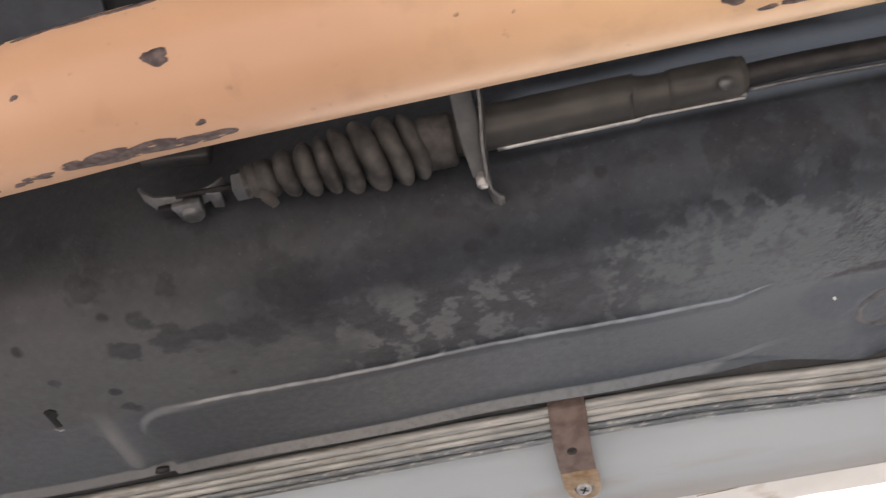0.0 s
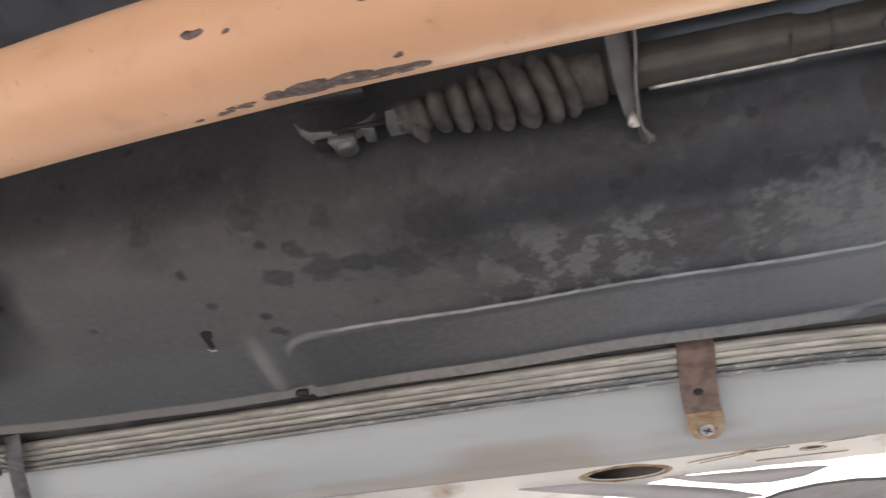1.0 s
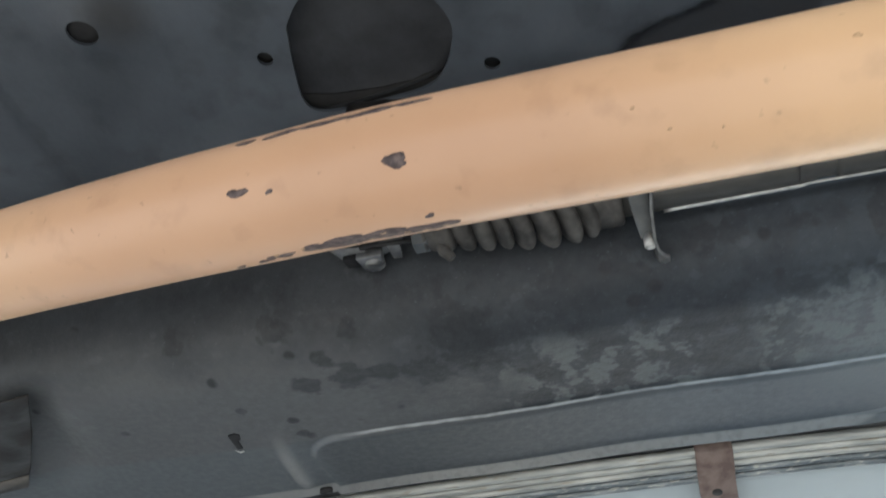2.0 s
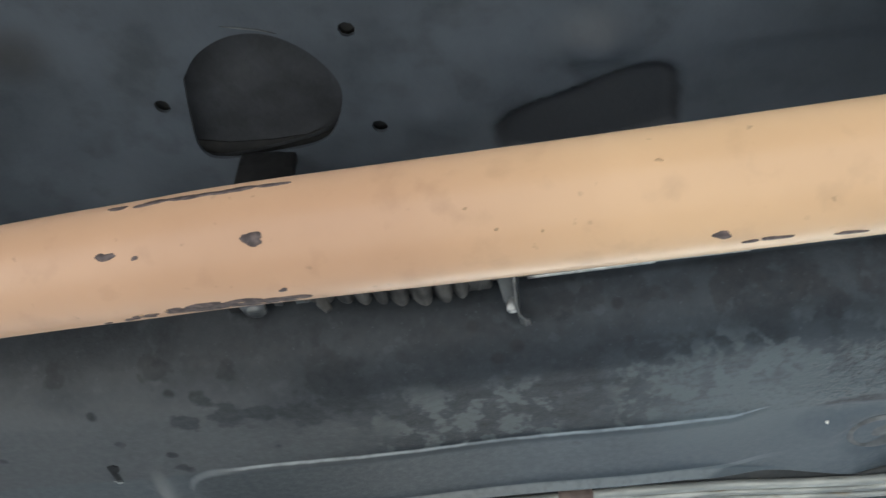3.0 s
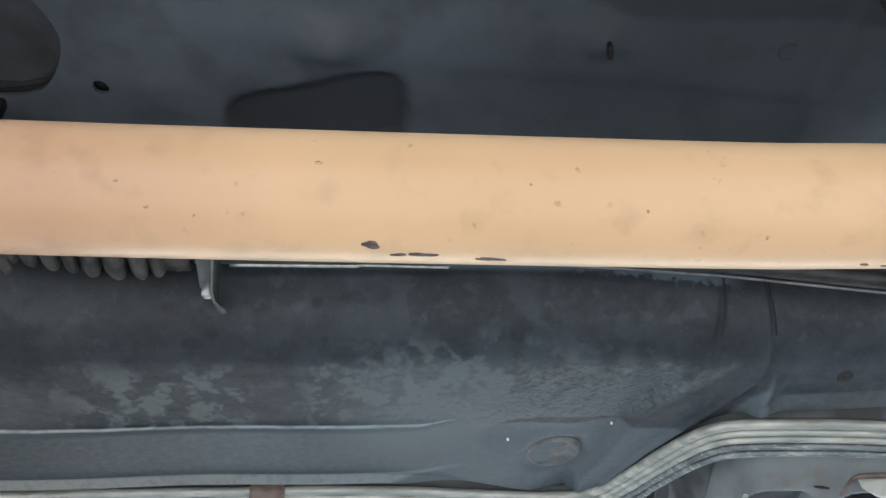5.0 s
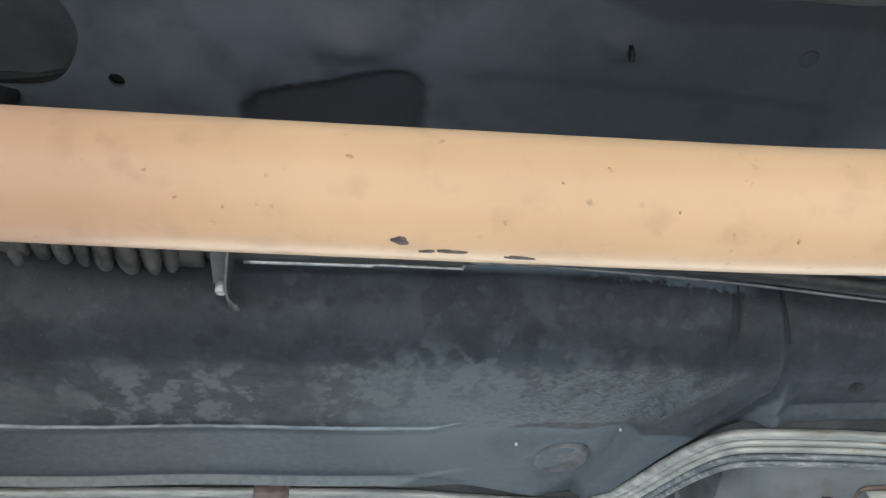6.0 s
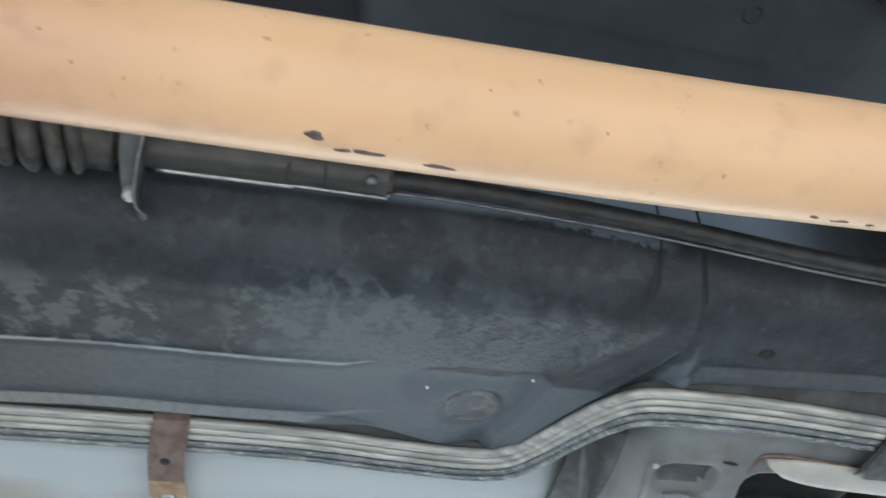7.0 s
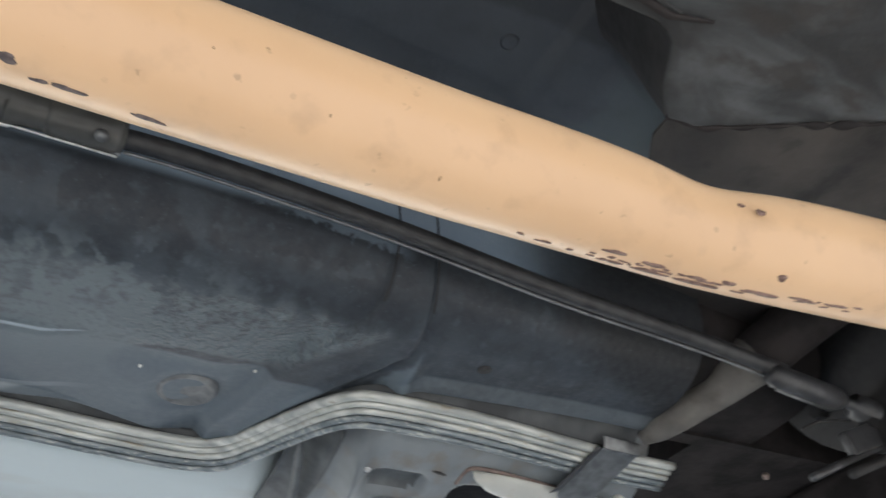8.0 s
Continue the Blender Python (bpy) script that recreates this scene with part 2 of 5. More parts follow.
    coarse = maths("MULTIPLY", noise_tex(150, 2, 0.6), ramp(pits, 0.0, 1.0, 0.05, 1.7))
    bp = n.new("ShaderNodeBump")
    bp.inputs["Distance"].default_value = 0.0052
    l.new(maths("ADD", coarse, maths("MULTIPLY", grain, 0.05)), bp.inputs["Height"])
    l.new(bp.outputs[0], b.inputs["Normal"])
    return m


UNDERSEAL = underseal()
def roofpaint():
    """Blue-grey paint, tarred along the near side, painted dark inside the recess for its shade."""
    m = material("roofpaint", [(0.3, (0.061, 0.070, 0.084)), (0.7, (0.129, 0.146, 0.169))], scale=9, rough=0.5, bump=0.0003, bump_scale=220, fine=(34, 0.52, 0.75, (0.03, 0.033, 0.036), 0.45))
    n, l = m.node_tree.nodes, m.node_tree.links
    b = n["Principled BSDF"]
    old = b.inputs["Base Color"].links[0].from_socket
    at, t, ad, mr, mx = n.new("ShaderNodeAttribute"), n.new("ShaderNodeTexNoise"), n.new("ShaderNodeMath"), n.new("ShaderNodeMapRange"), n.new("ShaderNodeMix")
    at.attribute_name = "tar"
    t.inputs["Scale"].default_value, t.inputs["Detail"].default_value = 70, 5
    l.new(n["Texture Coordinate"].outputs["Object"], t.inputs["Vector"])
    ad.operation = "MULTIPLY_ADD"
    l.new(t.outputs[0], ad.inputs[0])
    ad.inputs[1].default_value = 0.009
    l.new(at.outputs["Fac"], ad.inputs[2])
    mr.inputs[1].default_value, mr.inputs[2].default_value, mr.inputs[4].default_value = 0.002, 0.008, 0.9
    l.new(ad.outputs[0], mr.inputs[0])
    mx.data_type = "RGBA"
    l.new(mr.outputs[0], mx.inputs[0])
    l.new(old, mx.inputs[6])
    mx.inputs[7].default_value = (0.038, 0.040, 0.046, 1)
    # a darker tone over the far stretch
    sep, far, far_mix = n.new("ShaderNodeSeparateXYZ"), n.new("ShaderNodeMapRange"), n.new("ShaderNodeMix")
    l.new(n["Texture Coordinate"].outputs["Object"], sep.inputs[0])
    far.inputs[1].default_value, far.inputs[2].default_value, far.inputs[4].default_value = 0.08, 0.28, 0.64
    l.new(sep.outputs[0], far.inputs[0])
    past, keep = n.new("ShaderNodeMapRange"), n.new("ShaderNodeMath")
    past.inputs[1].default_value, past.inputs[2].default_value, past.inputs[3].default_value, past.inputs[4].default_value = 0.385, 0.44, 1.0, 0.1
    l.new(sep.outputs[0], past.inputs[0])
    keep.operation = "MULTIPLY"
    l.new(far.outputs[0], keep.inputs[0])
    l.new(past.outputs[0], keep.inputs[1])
    far_mix.data_type = "RGBA"
    l.new(keep.outputs[0], far_mix.inputs[0])
    l.new(mx.outputs[2], far_mix.inputs[6])
    far_mix.inputs[7].default_value = (0.026, 0.030, 0.036, 1)
    # sooty smudge beside the round hole
    gap, near, smudge = n.new("ShaderNodeVectorMath"), n.new("ShaderNodeMapRange"), n.new("ShaderNodeMix")
    gap.operation = "DISTANCE"
    l.new(n["Texture Coordinate"].outputs["Object"], gap.inputs[0])
    gap.inputs[1].default_value = (-0.338, 0.226, 1.96)
    near.interpolation_type = "SMOOTHSTEP"
    near.inputs[1].default_value, near.inputs[2].default_value, near.inputs[4].default_value = 0.034, 0.006, 0.75
    l.new(gap.outputs["Value"], near.inputs[0])
    smudge.data_type = "RGBA"
    l.new(near.outputs[0], smudge.inputs[0])
    l.new(far_mix.outputs[2], smudge.inputs[6])
    smudge.inputs[7].default_value = (0.042, 0.040, 0.040, 1)
    # paler paint towards the bay
    paler, bare = n.new("ShaderNodeMapRange"), n.new("ShaderNodeMix")
    paler.inputs[1].default_value, paler.inputs[2].default_value, paler.inputs[4].default_value = 0.42, 0.47, 0.8
    l.new(sep.outputs[0], paler.inputs[0])
    bare.data_type = "RGBA"
    ends, span = n.new("ShaderNodeMapRange"), n.new("ShaderNodeMath")
    ends.inputs[1].default_value, ends.inputs[2].default_value, ends.inputs[3].default_value, ends.inputs[4].default_value = 0.50, 0.56, 1.0, 0.0
    l.new(sep.outputs[0], ends.inputs[0])
    span.operation = "MULTIPLY"
    l.new(paler.outputs[0], span.inputs[0])
    l.new(ends.outputs[0], span.inputs[1])
    l.new(span.outputs[0], bare.inputs[0])
    l.new(smudge.outputs[2], bare.inputs[6])
    bare.inputs[7].default_value = (0.165, 0.195, 0.202, 1)
    # near-black at the bay end
    late, bay_mix = n.new("ShaderNodeMapRange"), n.new("ShaderNodeMix")
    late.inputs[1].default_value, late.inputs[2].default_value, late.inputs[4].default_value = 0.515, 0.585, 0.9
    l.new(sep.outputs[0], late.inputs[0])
    bay_mix.data_type = "RGBA"
    l.new(late.outputs[0], bay_mix.inputs[0])
    l.new(bare.outputs[2], bay_mix.inputs[6])
    bay_mix.inputs[7].default_value = (0.022, 0.020, 0.020, 1)
    l.new(bay_mix.outputs[2], b.inputs["Base Color"])
    return m


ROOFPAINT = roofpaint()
DUSTY = material("dusty", [(0.36, (0.016, 0.017, 0.018)), (0.5, (0.032, 0.035, 0.037)), (0.66, (0.062, 0.067, 0.070))], scale=34, detail=10, rough=0.8, bump=0.0026,
                 bump_scale=48, fine=(46, 0.50, 0.62, (0.020, 0.017, 0.015), 0.7), stretch=(0.5, 1, 1), distort=0.6)
LEAF = material("leaf", [(0.35, (0.07, 0.066, 0.062)), (0.65, (0.155, 0.145, 0.13))], scale=22, detail=8, rough=0.75, bump=0.0006, bump_scale=160, fine=(60, 0.55, 0.75, (0.05, 0.042, 0.035), 0.6))
def peach():
    """Gloss paint, peach, pinker and darker over one stretch, with faint smudges and specks."""
    m = material("peach", [(0.32, (0.622, 0.420, 0.253)), (0.68, (0.694, 0.482, 0.297))], scale=9, rough=0.4, bump=0.00012, bump_scale=90, fine=(48, 0.56, 0.74, (0.47, 0.31, 0.19), 0.42), coat=0.45)
    n, l = m.node_tree.nodes, m.node_tree.links
    b = n["Principled BSDF"]
    b.inputs["Coat Roughness"].default_value = 0.32
    b.inputs["Diffuse Roughness"].default_value = 1.0
    b.inputs["Specular IOR Level"].default_value = 0.25
    old = b.inputs["Base Color"].links[0].from_socket
    sep = n.new("ShaderNodeSeparateXYZ")
    l.new(n["Texture Coordinate"].outputs["Object"], sep.inputs[0])
    up, down = n.new("ShaderNodeMapRange"), n.new("ShaderNodeMapRange")
    for node, lo, hi in ((up, -0.46, -0.26), (down, 0.085, -0.08)):
        node.interpolation_type = "SMOOTHSTEP"
        node.inputs[1].default_value, node.inputs[2].default_value = lo, hi
        l.new(sep.outputs[0], node.inputs[0])
    both = n.new("ShaderNodeMath")
    both.operation = "MULTIPLY"
    l.new(up.outputs[0], both.inputs[0])
    l.new(down.outputs[0], both.inputs[1])
    mx = n.new("ShaderNodeMix")
    mx.data_type, mx.blend_type = "RGBA", "MULTIPLY"
    l.new(both.outputs[0], mx.inputs[0])
    l.new(old, mx.inputs[6])
    mx.inputs[7].default_value = (0.828, 0.764, 0.805, 1)
    # sparse brown specks of dirt
    vo, gate, keep, dots, last = n.new("ShaderNodeTexVoronoi"), n.new("ShaderNodeMapRange"), n.new("ShaderNodeMapRange"), n.new("ShaderNodeMath"), n.new("ShaderNodeMix")
    vo.inputs["Scale"].default_value = 120
    warp, shift = n.new("ShaderNodeTexNoise"), n.new("ShaderNodeVectorMath")
    warp.inputs["Scale"].default_value, warp.inputs["Detail"].default_value = 260, 3
    l.new(n["Texture Coordinate"].outputs["Object"], warp.inputs["Vector"])
    shift.operation = "MULTIPLY_ADD"
    l.new(warp.outputs["Color"], shift.inputs[0])
    shift.inputs[1].default_value = (0.006, 0.006, 0.006)
    l.new(n["Texture Coordinate"].outputs["Object"], shift.inputs[2])
    l.new(shift.outputs[0], vo.inputs["Vector"])
    gate.inputs[1].default_value, gate.inputs[2].default_value = 0.20, 0.10
    l.new(vo.outputs["Distance"], gate.inputs[0])
    keep.inputs[1].default_value, keep.inputs[2].default_value, keep.inputs[4].default_value = 0.60, 0.95, 0.8
    l.new(vo.outputs["Color"], keep.inputs[0])
    dots.operation = "MULTIPLY"
    l.new(gate.outputs[0], dots.inputs[0])
    l.new(keep.outputs[0], dots.inputs[1])
    last.data_type = "RGBA"
    l.new(dots.outputs[0], last.inputs[0])
    l.new(mx.outputs[2], last.inputs[6])
    last.inputs[7].default_value = (0.34, 0.22, 0.14, 1)
    l.new(last.outputs[2], b.inputs["Base Color"])
    return m


PEACH = peach()
CHIP = material("chip", [(0.4, (0.058, 0.044, 0.045)), (0.6, (0.13, 0.098, 0.093))], scale=300, rough=0.7, bump=0.0002, bump_scale=600)
CHIPRED = material("chipred", [(0.4, (0.11, 0.062, 0.050)), (0.6, (0.22, 0.14, 0.115))], scale=260, rough=0.7, bump=0.0002, bump_scale=600)
SPECK = material("speck", [(0.4, (0.40, 0.27, 0.165)), (0.6, (0.52, 0.35, 0.21))], scale=300, rough=0.6)
GALV = material("galvanised", [(0.32, (0.29, 0.305, 0.295)), (0.52, (0.45, 0.465, 0.44)), (0.70, (0.62, 0.63, 0.59))], scale=110, detail=8, rough=0.38, metal=0.25, bump=0.0002,
                bump_scale=420, fine=(210, 0.60, 0.70, (0.27, 0.22, 0.14), 0.6), stretch=(0.2, 1, 1))
# darker copy of the galvanised colour for the shaded lower lines
SHADELINE = material("shaded_line", [(0.38, (0.13, 0.155, 0.17)), (0.55, (0.21, 0.24, 0.255)), (0.72, (0.34, 0.365, 0.37))], scale=120, detail=7, rough=0.42, metal=0.35, bump=0.0002,
                     bump_scale=420, fine=(440, 0.56, 0.66, (0.60, 0.60, 0.55), 0.55), stretch=(0.26, 1, 1))


def duller(m):
    """A duller, warmer tone that grows along the far stretch of the lines."""
    n, l = m.node_tree.nodes, m.node_tree.links
    b = n["Principled BSDF"]
    old = b.inputs["Base Color"].links[0].from_socket
    sep, at, t, mx = n.new("ShaderNodeSeparateXYZ"), n.new("ShaderNodeMapRange"), n.new("ShaderNodeTexNoise"), n.new("ShaderNodeMix")
    mul = n.new("ShaderNodeMath")
    l.new(n["Texture Coordinate"].outputs["Object"], sep.inputs[0])
    at.inputs[1].default_value, at.inputs[2].default_value, at.inputs[4].default_value = -0.02, -0.34, 0.9
    l.new(sep.outputs[0], at.inputs[0])
    t.inputs["Scale"].default_value, t.inputs["Detail"].default_value = 45, 6
    l.new(n["Texture Coordinate"].outputs["Object"], t.inputs["Vector"])
    mul.operation, mul.use_clamp = "MULTIPLY", True
    l.new(at.outputs[0], mul.inputs[0])
    l.new(t.outputs[0], mul.inputs[1])
    mx.data_type = "RGBA"
    l.new(mul.outputs[0], mx.inputs[0])
    l.new(old, mx.inputs[6])
    mx.inputs[7].default_value = (0.25, 0.245, 0.215, 1)
    l.new(mx.outputs[2], b.inputs["Base Color"])


duller(GALV)
duller(SHADELINE)
PALE = material("pale", [(0.3, (0.42, 0.44, 0.465)), (0.6, (0.52, 0.545, 0.57))], scale=8, rough=0.5, bump=0.0002, bump_scale=160,
                fine=(26, 0.56, 0.72, (0.36, 0.28, 0.19), 0.55), stretch=(0.22, 1, 1))
WHITE = material("white", [(0.3, (0.79, 0.80, 0.75)), (0.65, (0.87, 0.89, 0.84))], scale=12, rough=0.45, bump=0.0002, bump_scale=160,
                 fine=(20, 0.58, 0.75, (0.42, 0.30, 0.18), 0.8))
CREAM = material("cream", [(0.3, (0.42, 0.425, 0.39)), (0.65, (0.56, 0.56, 0.52))], scale=16, rough=0.5, bump=0.0002, bump_scale=160, fine=(30, 0.58, 0.75, (0.33, 0.24, 0.15), 0.6))
BOXGREY = material("boxgrey", [(0.3, (0.125, 0.142, 0.153)), (0.65, (0.215, 0.236, 0.249))], scale=14, detail=8, rough=0.55, bump=0.0005, bump_scale=110, fine=(35, 0.54, 0.72, (0.16, 0.12, 0.085), 0.6))
GUTTER = material("gutter", [(0.38, (0.045, 0.048, 0.052)), (0.62, (0.095, 0.101, 0.105))], scale=22, detail=7, rough=0.7, bump=0.0006, bump_scale=160)
RUST = material("rust", [(0.35, (0.135, 0.095, 0.082)), (0.6, (0.215, 0.165, 0.145))], scale=90, rough=0.75, bump=0.0003, bump_scale=600)
OCHRE = material("ochre", [(0.36, (0.27, 0.165, 0.085)), (0.62, (0.43, 0.335, 0.22))], scale=110, rough=0.6, bump=0.0002, bump_scale=500)
ZINC = material("zinc", [(0.35, (0.42, 0.43, 0.43)), (0.65, (0.66, 0.67, 0.66))], scale=150, rough=0.35, metal=0.6, bump=0.0001, bump_scale=600)
RUBBER = material("rubber", [(0.35, (0.028, 0.027, 0.026)), (0.65, (0.092, 0.088, 0.082))], scale=70, rough=0.7, bump=0.0003, bump_scale=500)
BLACK = material("black", [(0.4, (0.028, 0.028, 0.030)), (0.6, (0.052, 0.053, 0.056))], scale=60, rough=0.38, bump=0.0002, bump_scale=400)
# near-black, also used to darken the recess, the boot's edge and hole backings
NEARBLACK = material("nearblack", [(0.4, (0.010, 0.010, 0.011)), (0.6, (0.022, 0.021, 0.021))], scale=25, detail=8, rough=0.7, bump=0.0008, bump_scale=120)
PLUGGREY = material("pluggrey", [(0.35, (0.060, 0.067, 0.072)), (0.65, (0.11, 0.12, 0.125))], scale=60, rough=0.5, bump=0.0003, bump_scale=300)
STEEL = material("steel", [(0.35, (0.12, 0.124, 0.128)), (0.65, (0.22, 0.228, 0.23))], scale=90, rough=0.42, metal=0.7, bump=0.0001, bump_scale=500)
DARKSTEEL = material("darksteel", [(0.35, (0.11, 0.114, 0.12)), (0.65, (0.22, 0.226, 0.232))], scale=80, detail=7, rough=0.5, metal=0.5, bump=0.0002, bump_scale=300)
PLUGDUST = material("plugdust", [(0.38, (0.085, 0.092, 0.096)), (0.64, (0.19, 0.20, 0.205))], scale=55, detail=8, rough=0.65, bump=0.0004, bump_scale=240)
SLEEVE = material("sleeve", [(0.35, (0.045, 0.045, 0.042)), (0.65, (0.075, 0.074, 0.068))], scale=40, rough=0.4, bump=0.00003, bump_scale=120, rough_var=0.04)
# near-black; on the bay panels and the strut end it paints their shade
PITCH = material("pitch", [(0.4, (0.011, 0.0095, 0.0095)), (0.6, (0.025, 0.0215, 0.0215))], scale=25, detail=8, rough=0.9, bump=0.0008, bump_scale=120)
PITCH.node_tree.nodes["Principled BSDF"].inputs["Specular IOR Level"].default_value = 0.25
BOOTSKIN = material("bootskin", [(0.38, (0.040, 0.042, 0.047)), (0.62, (0.060, 0.063, 0.070))], scale=30, detail=7, rough=0.75, bump=0.0004, bump_scale=200)
WALLTAR = material("walltar", [(0.36, (0.026, 0.024, 0.023)), (0.64, (0.070, 0.062, 0.055))], scale=12, detail=8, rough=0.75, bump=0.0012, bump_scale=90, fine=(40, 0.55, 0.7, (0.018, 0.017, 0.017), 0.7))
CABLEBLACK = material("cableblack", [(0.4, (0.014, 0.014, 0.015)), (0.6, (0.030, 0.030, 0.031))], scale=70, rough=0.5, bump=0.0002, bump_scale=400)
CONCRETE = material("concrete", [(0.35, (0.50, 0.49, 0.46)), (0.65, (0.62, 0.61, 0.58))], scale=3, detail=9, rough=0.85, bump=0.002, bump_scale=60)


# ---- helpers of this scene ----
def smooth(a, b, v):
    s = np.clip((np.asarray(v, float) - a) / (b - a), 0, 1)
    return s * s * (3 - 2 * s)


def link(name, bm, mat, parent=None, label="", flat=False, solid=0.0, bevel=0.0):
    me = bpy.data.meshes.new(name)
    bm.to_mesh(me)
    bm.free()
    me.materials.append(mat)
    if not flat:
        for p in me.polygons:
            p.use_smooth = True
    ob = new(name, me)
    if parent:
        ob.parent = parent
    if label:
        ob["label"] = label
    if solid:
        md = ob.modifiers.new("thick", "SOLIDIFY")
        md.thickness, md.offset = solid, 1.0
    if bevel:
        md = ob.modifiers.new("edge", "BEVEL")
        md.width, md.segments, md.limit_method = bevel, 2, "ANGLE"
    return ob


def part(name, bm, mat, parent, label="", **kw):
    return link(name, bm, mat, parent, label, **kw)


def thing(name, label, category, group="", kind="", place=(0, 0, 0)):
    ob = new(name)
    ob.location = place
    return tagged(ob, label, category, group, kind)


def grid(X, Y, Z):
    """A sheet from three arrays; faces look down."""
    bm = bmesh.new()
    r, c = X.shape
    vs = [bm.verts.new((float(X[i, j]), float(Y[i, j]), float(Z[i, j]))) for i in range(r) for j in range(c)]
    for i in range(r - 1):
        for j in range(c - 1):
            bm.faces.new((vs[i * c + j], vs[(i + 1) * c + j], vs[(i + 1) * c + j + 1], vs[i * c + j + 1]))
    return bm


def holed(x0, x1, y0, y1, cell, holes, zfun, rim=0.004):
    """A level sheet with round openings, each given as a loop of (x, y), shaped by zfun; the rims turn up."""
    nx, ny = int(round((x1 - x0) / cell)), int(round((y1 - y0) / cell))
    xs, ys = np.linspace(x0, x1, nx + 1), np.linspace(y0, y1, ny + 1)
    bm = bmesh.new()
    vs = [[bm.verts.new((float(x), float(y), 0)) for y in ys] for x in xs]
    cx, cy = (xs[:-1] + xs[1:]) / 2, (ys[:-1] + ys[1:]) / 2
    owner = -np.ones((nx, ny), int)
    for k, loop in enumerate(holes):
        lp = np.array(loop)
        mid = lp.mean(0)
        for i in range(nx):
            if abs(cx[i] - mid[0]) > 0.2:
                continue
            for j in range(ny):
                p = np.array((cx[i], cy[j]))
                a, b = lp - p, np.roll(lp, -1, 0) - p
                cr = a[:, 0] * b[:, 1] - a[:, 1] * b[:, 0]
                ins = abs(np.arctan2(cr, (a * b).sum(1)).sum()) > 3
                if ins:
                    owner[i, j] = k
    for i in range(nx):
        for j in range(ny):
            if owner[i, j] < 0:
                bm.faces.new((vs[i][j], vs[i][j + 1], vs[i + 1][j + 1], vs[i + 1][j]))
    for k, loop in enumerate(holes):
        cells = {(i, j) for i, j in zip(*np.where(owner == k))}
        edges = set()
        for i, j in cells:
            for (a, b), nb in ((((i, j), (i + 1, j)), (i, j - 1)), (((i + 1, j), (i + 1, j + 1)), (i + 1, j)), (((i + 1, j + 1), (i, j + 1)), (i, j + 1)), (((i, j + 1), (i, j)), (i - 1, j))):
                if nb not in cells:
                    e = bm.edges.get((vs[a[0]][a[1]], vs[b[0]][b[1]]))
                    if e:
                        edges.add(e)
        lp, nxt = np.array(loop), np.roll(np.array(loop), -1, 0)
        for v in {v for e in edges for v in e.verts}:
            p, d = np.array((v.co.x, v.co.y)), nxt - lp
            u = np.clip(((p - lp) * d).sum(1) / (d * d).sum(1), 0, 1)
            q = lp + d * u[:, None]
            q = q[np.hypot(*(q - p).T).argmin()]
            v.co.x, v.co.y = float(q[0]), float(q[1])
        for e in edges:
            e.smooth = False
        up = {v: bm.verts.new((v.co.x, v.co.y, rim)) for v in {v for e in edges for v in e.verts}}
        for e in edges:
            a, b = e.verts
            bm.faces.new((a, b, up[b], up[a]))
    for v in [v for v in bm.verts if not v.link_faces]:
        bm.verts.remove(v)
    for v in bm.verts:
        v.co.z += float(zfun(v.co.x, v.co.y))
    bmesh.ops.recalc_face_normals(bm, faces=bm.faces)
    return bm


def ellipse(x, y, a, b, n=20, turn=0.0):
    c, s = math.cos(radians(turn)), math.sin(radians(turn))
    return [(x + a * math.cos(w) * c - b * math.sin(w) * s, y + a * math.cos(w) * s + b * math.sin(w) * c) for w in (2 * math.pi * k / n for k in range(n))]


def tube(points, radius, seg=16, caps=True, up=(0, 0, 1)):
    """A round bar through points; radius a number or one a point."""
    bm = bmesh.new()
    pts = [Vector(p) for p in points]
    rad = radius if hasattr(radius, "__len__") else [radius] * len(pts)
    rings = []
    for i, p in enumerate(pts):
        d = (pts[min(i + 1, len(pts) - 1)] - pts[max(i - 1, 0)]).normalized()
        s = d.cross(Vector(up) if abs(d.dot(Vector(up))) < 0.97 else Vector((1, 0, 0))).normalized()
        u = s.cross(d)
        rings.append([bm.verts.new(p + float(rad[i]) * (math.cos(a) * s + math.sin(a) * u)) for a in (2 * math.pi * k / seg for k in range(seg))])
    for a, b in zip(rings, rings[1:]):
        for k in range(seg):
            bm.faces.new((a[k], a[(k + 1) % seg], b[(k + 1) % seg], b[k]))
    if caps:
        bm.faces.new(rings[0])
        bm.faces.new(rings[-1][::-1])
    bmesh.ops.recalc_face_normals(bm, faces=bm.faces)
    return bm


def spline(points, n):
    """Catmull-Rom through points, n steps a span."""
    p = [np.array(q, float) for q in points]
    p = [2 * p[0] - p[1]] + p + [2 * p[-1] - p[-2]]
    out = []
    for i in range(1, len(p) - 2):
        for k in range(n):
            t = k / n
            out.append(0.5 * (2 * p[i] + (p[i + 1] - p[i - 1]) * t + (2 * p[i - 1] - 5 * p[i] + 4 * p[i + 1] - p[i + 2]) * t * t + (3 * p[i] - p[i - 1] - 3 * p[i + 1] + p[i + 2]) * t ** 3))
    return out + [p[-2]]


def plate(outline, thick, m=None):
    """A flat plate from an outline in its own x, y, with thickness along z."""
    bm = bmesh.new()
    a = [bm.verts.new((x, y, 0)) for x, y in outline]
    b = [bm.verts.new((x, y, thick)) for x, y in outline]
    bm.faces.new(a[::-1])
    bm.faces.new(b)
    for k in range(len(a)):
        w = (k + 1) % len(a)
        bm.faces.new((a[k], a[w], b[w], b[k]))
    if m is not None:
        bm.transform(m)
    bmesh.ops.recalc_face_normals(bm, faces=bm.faces)
    return bm


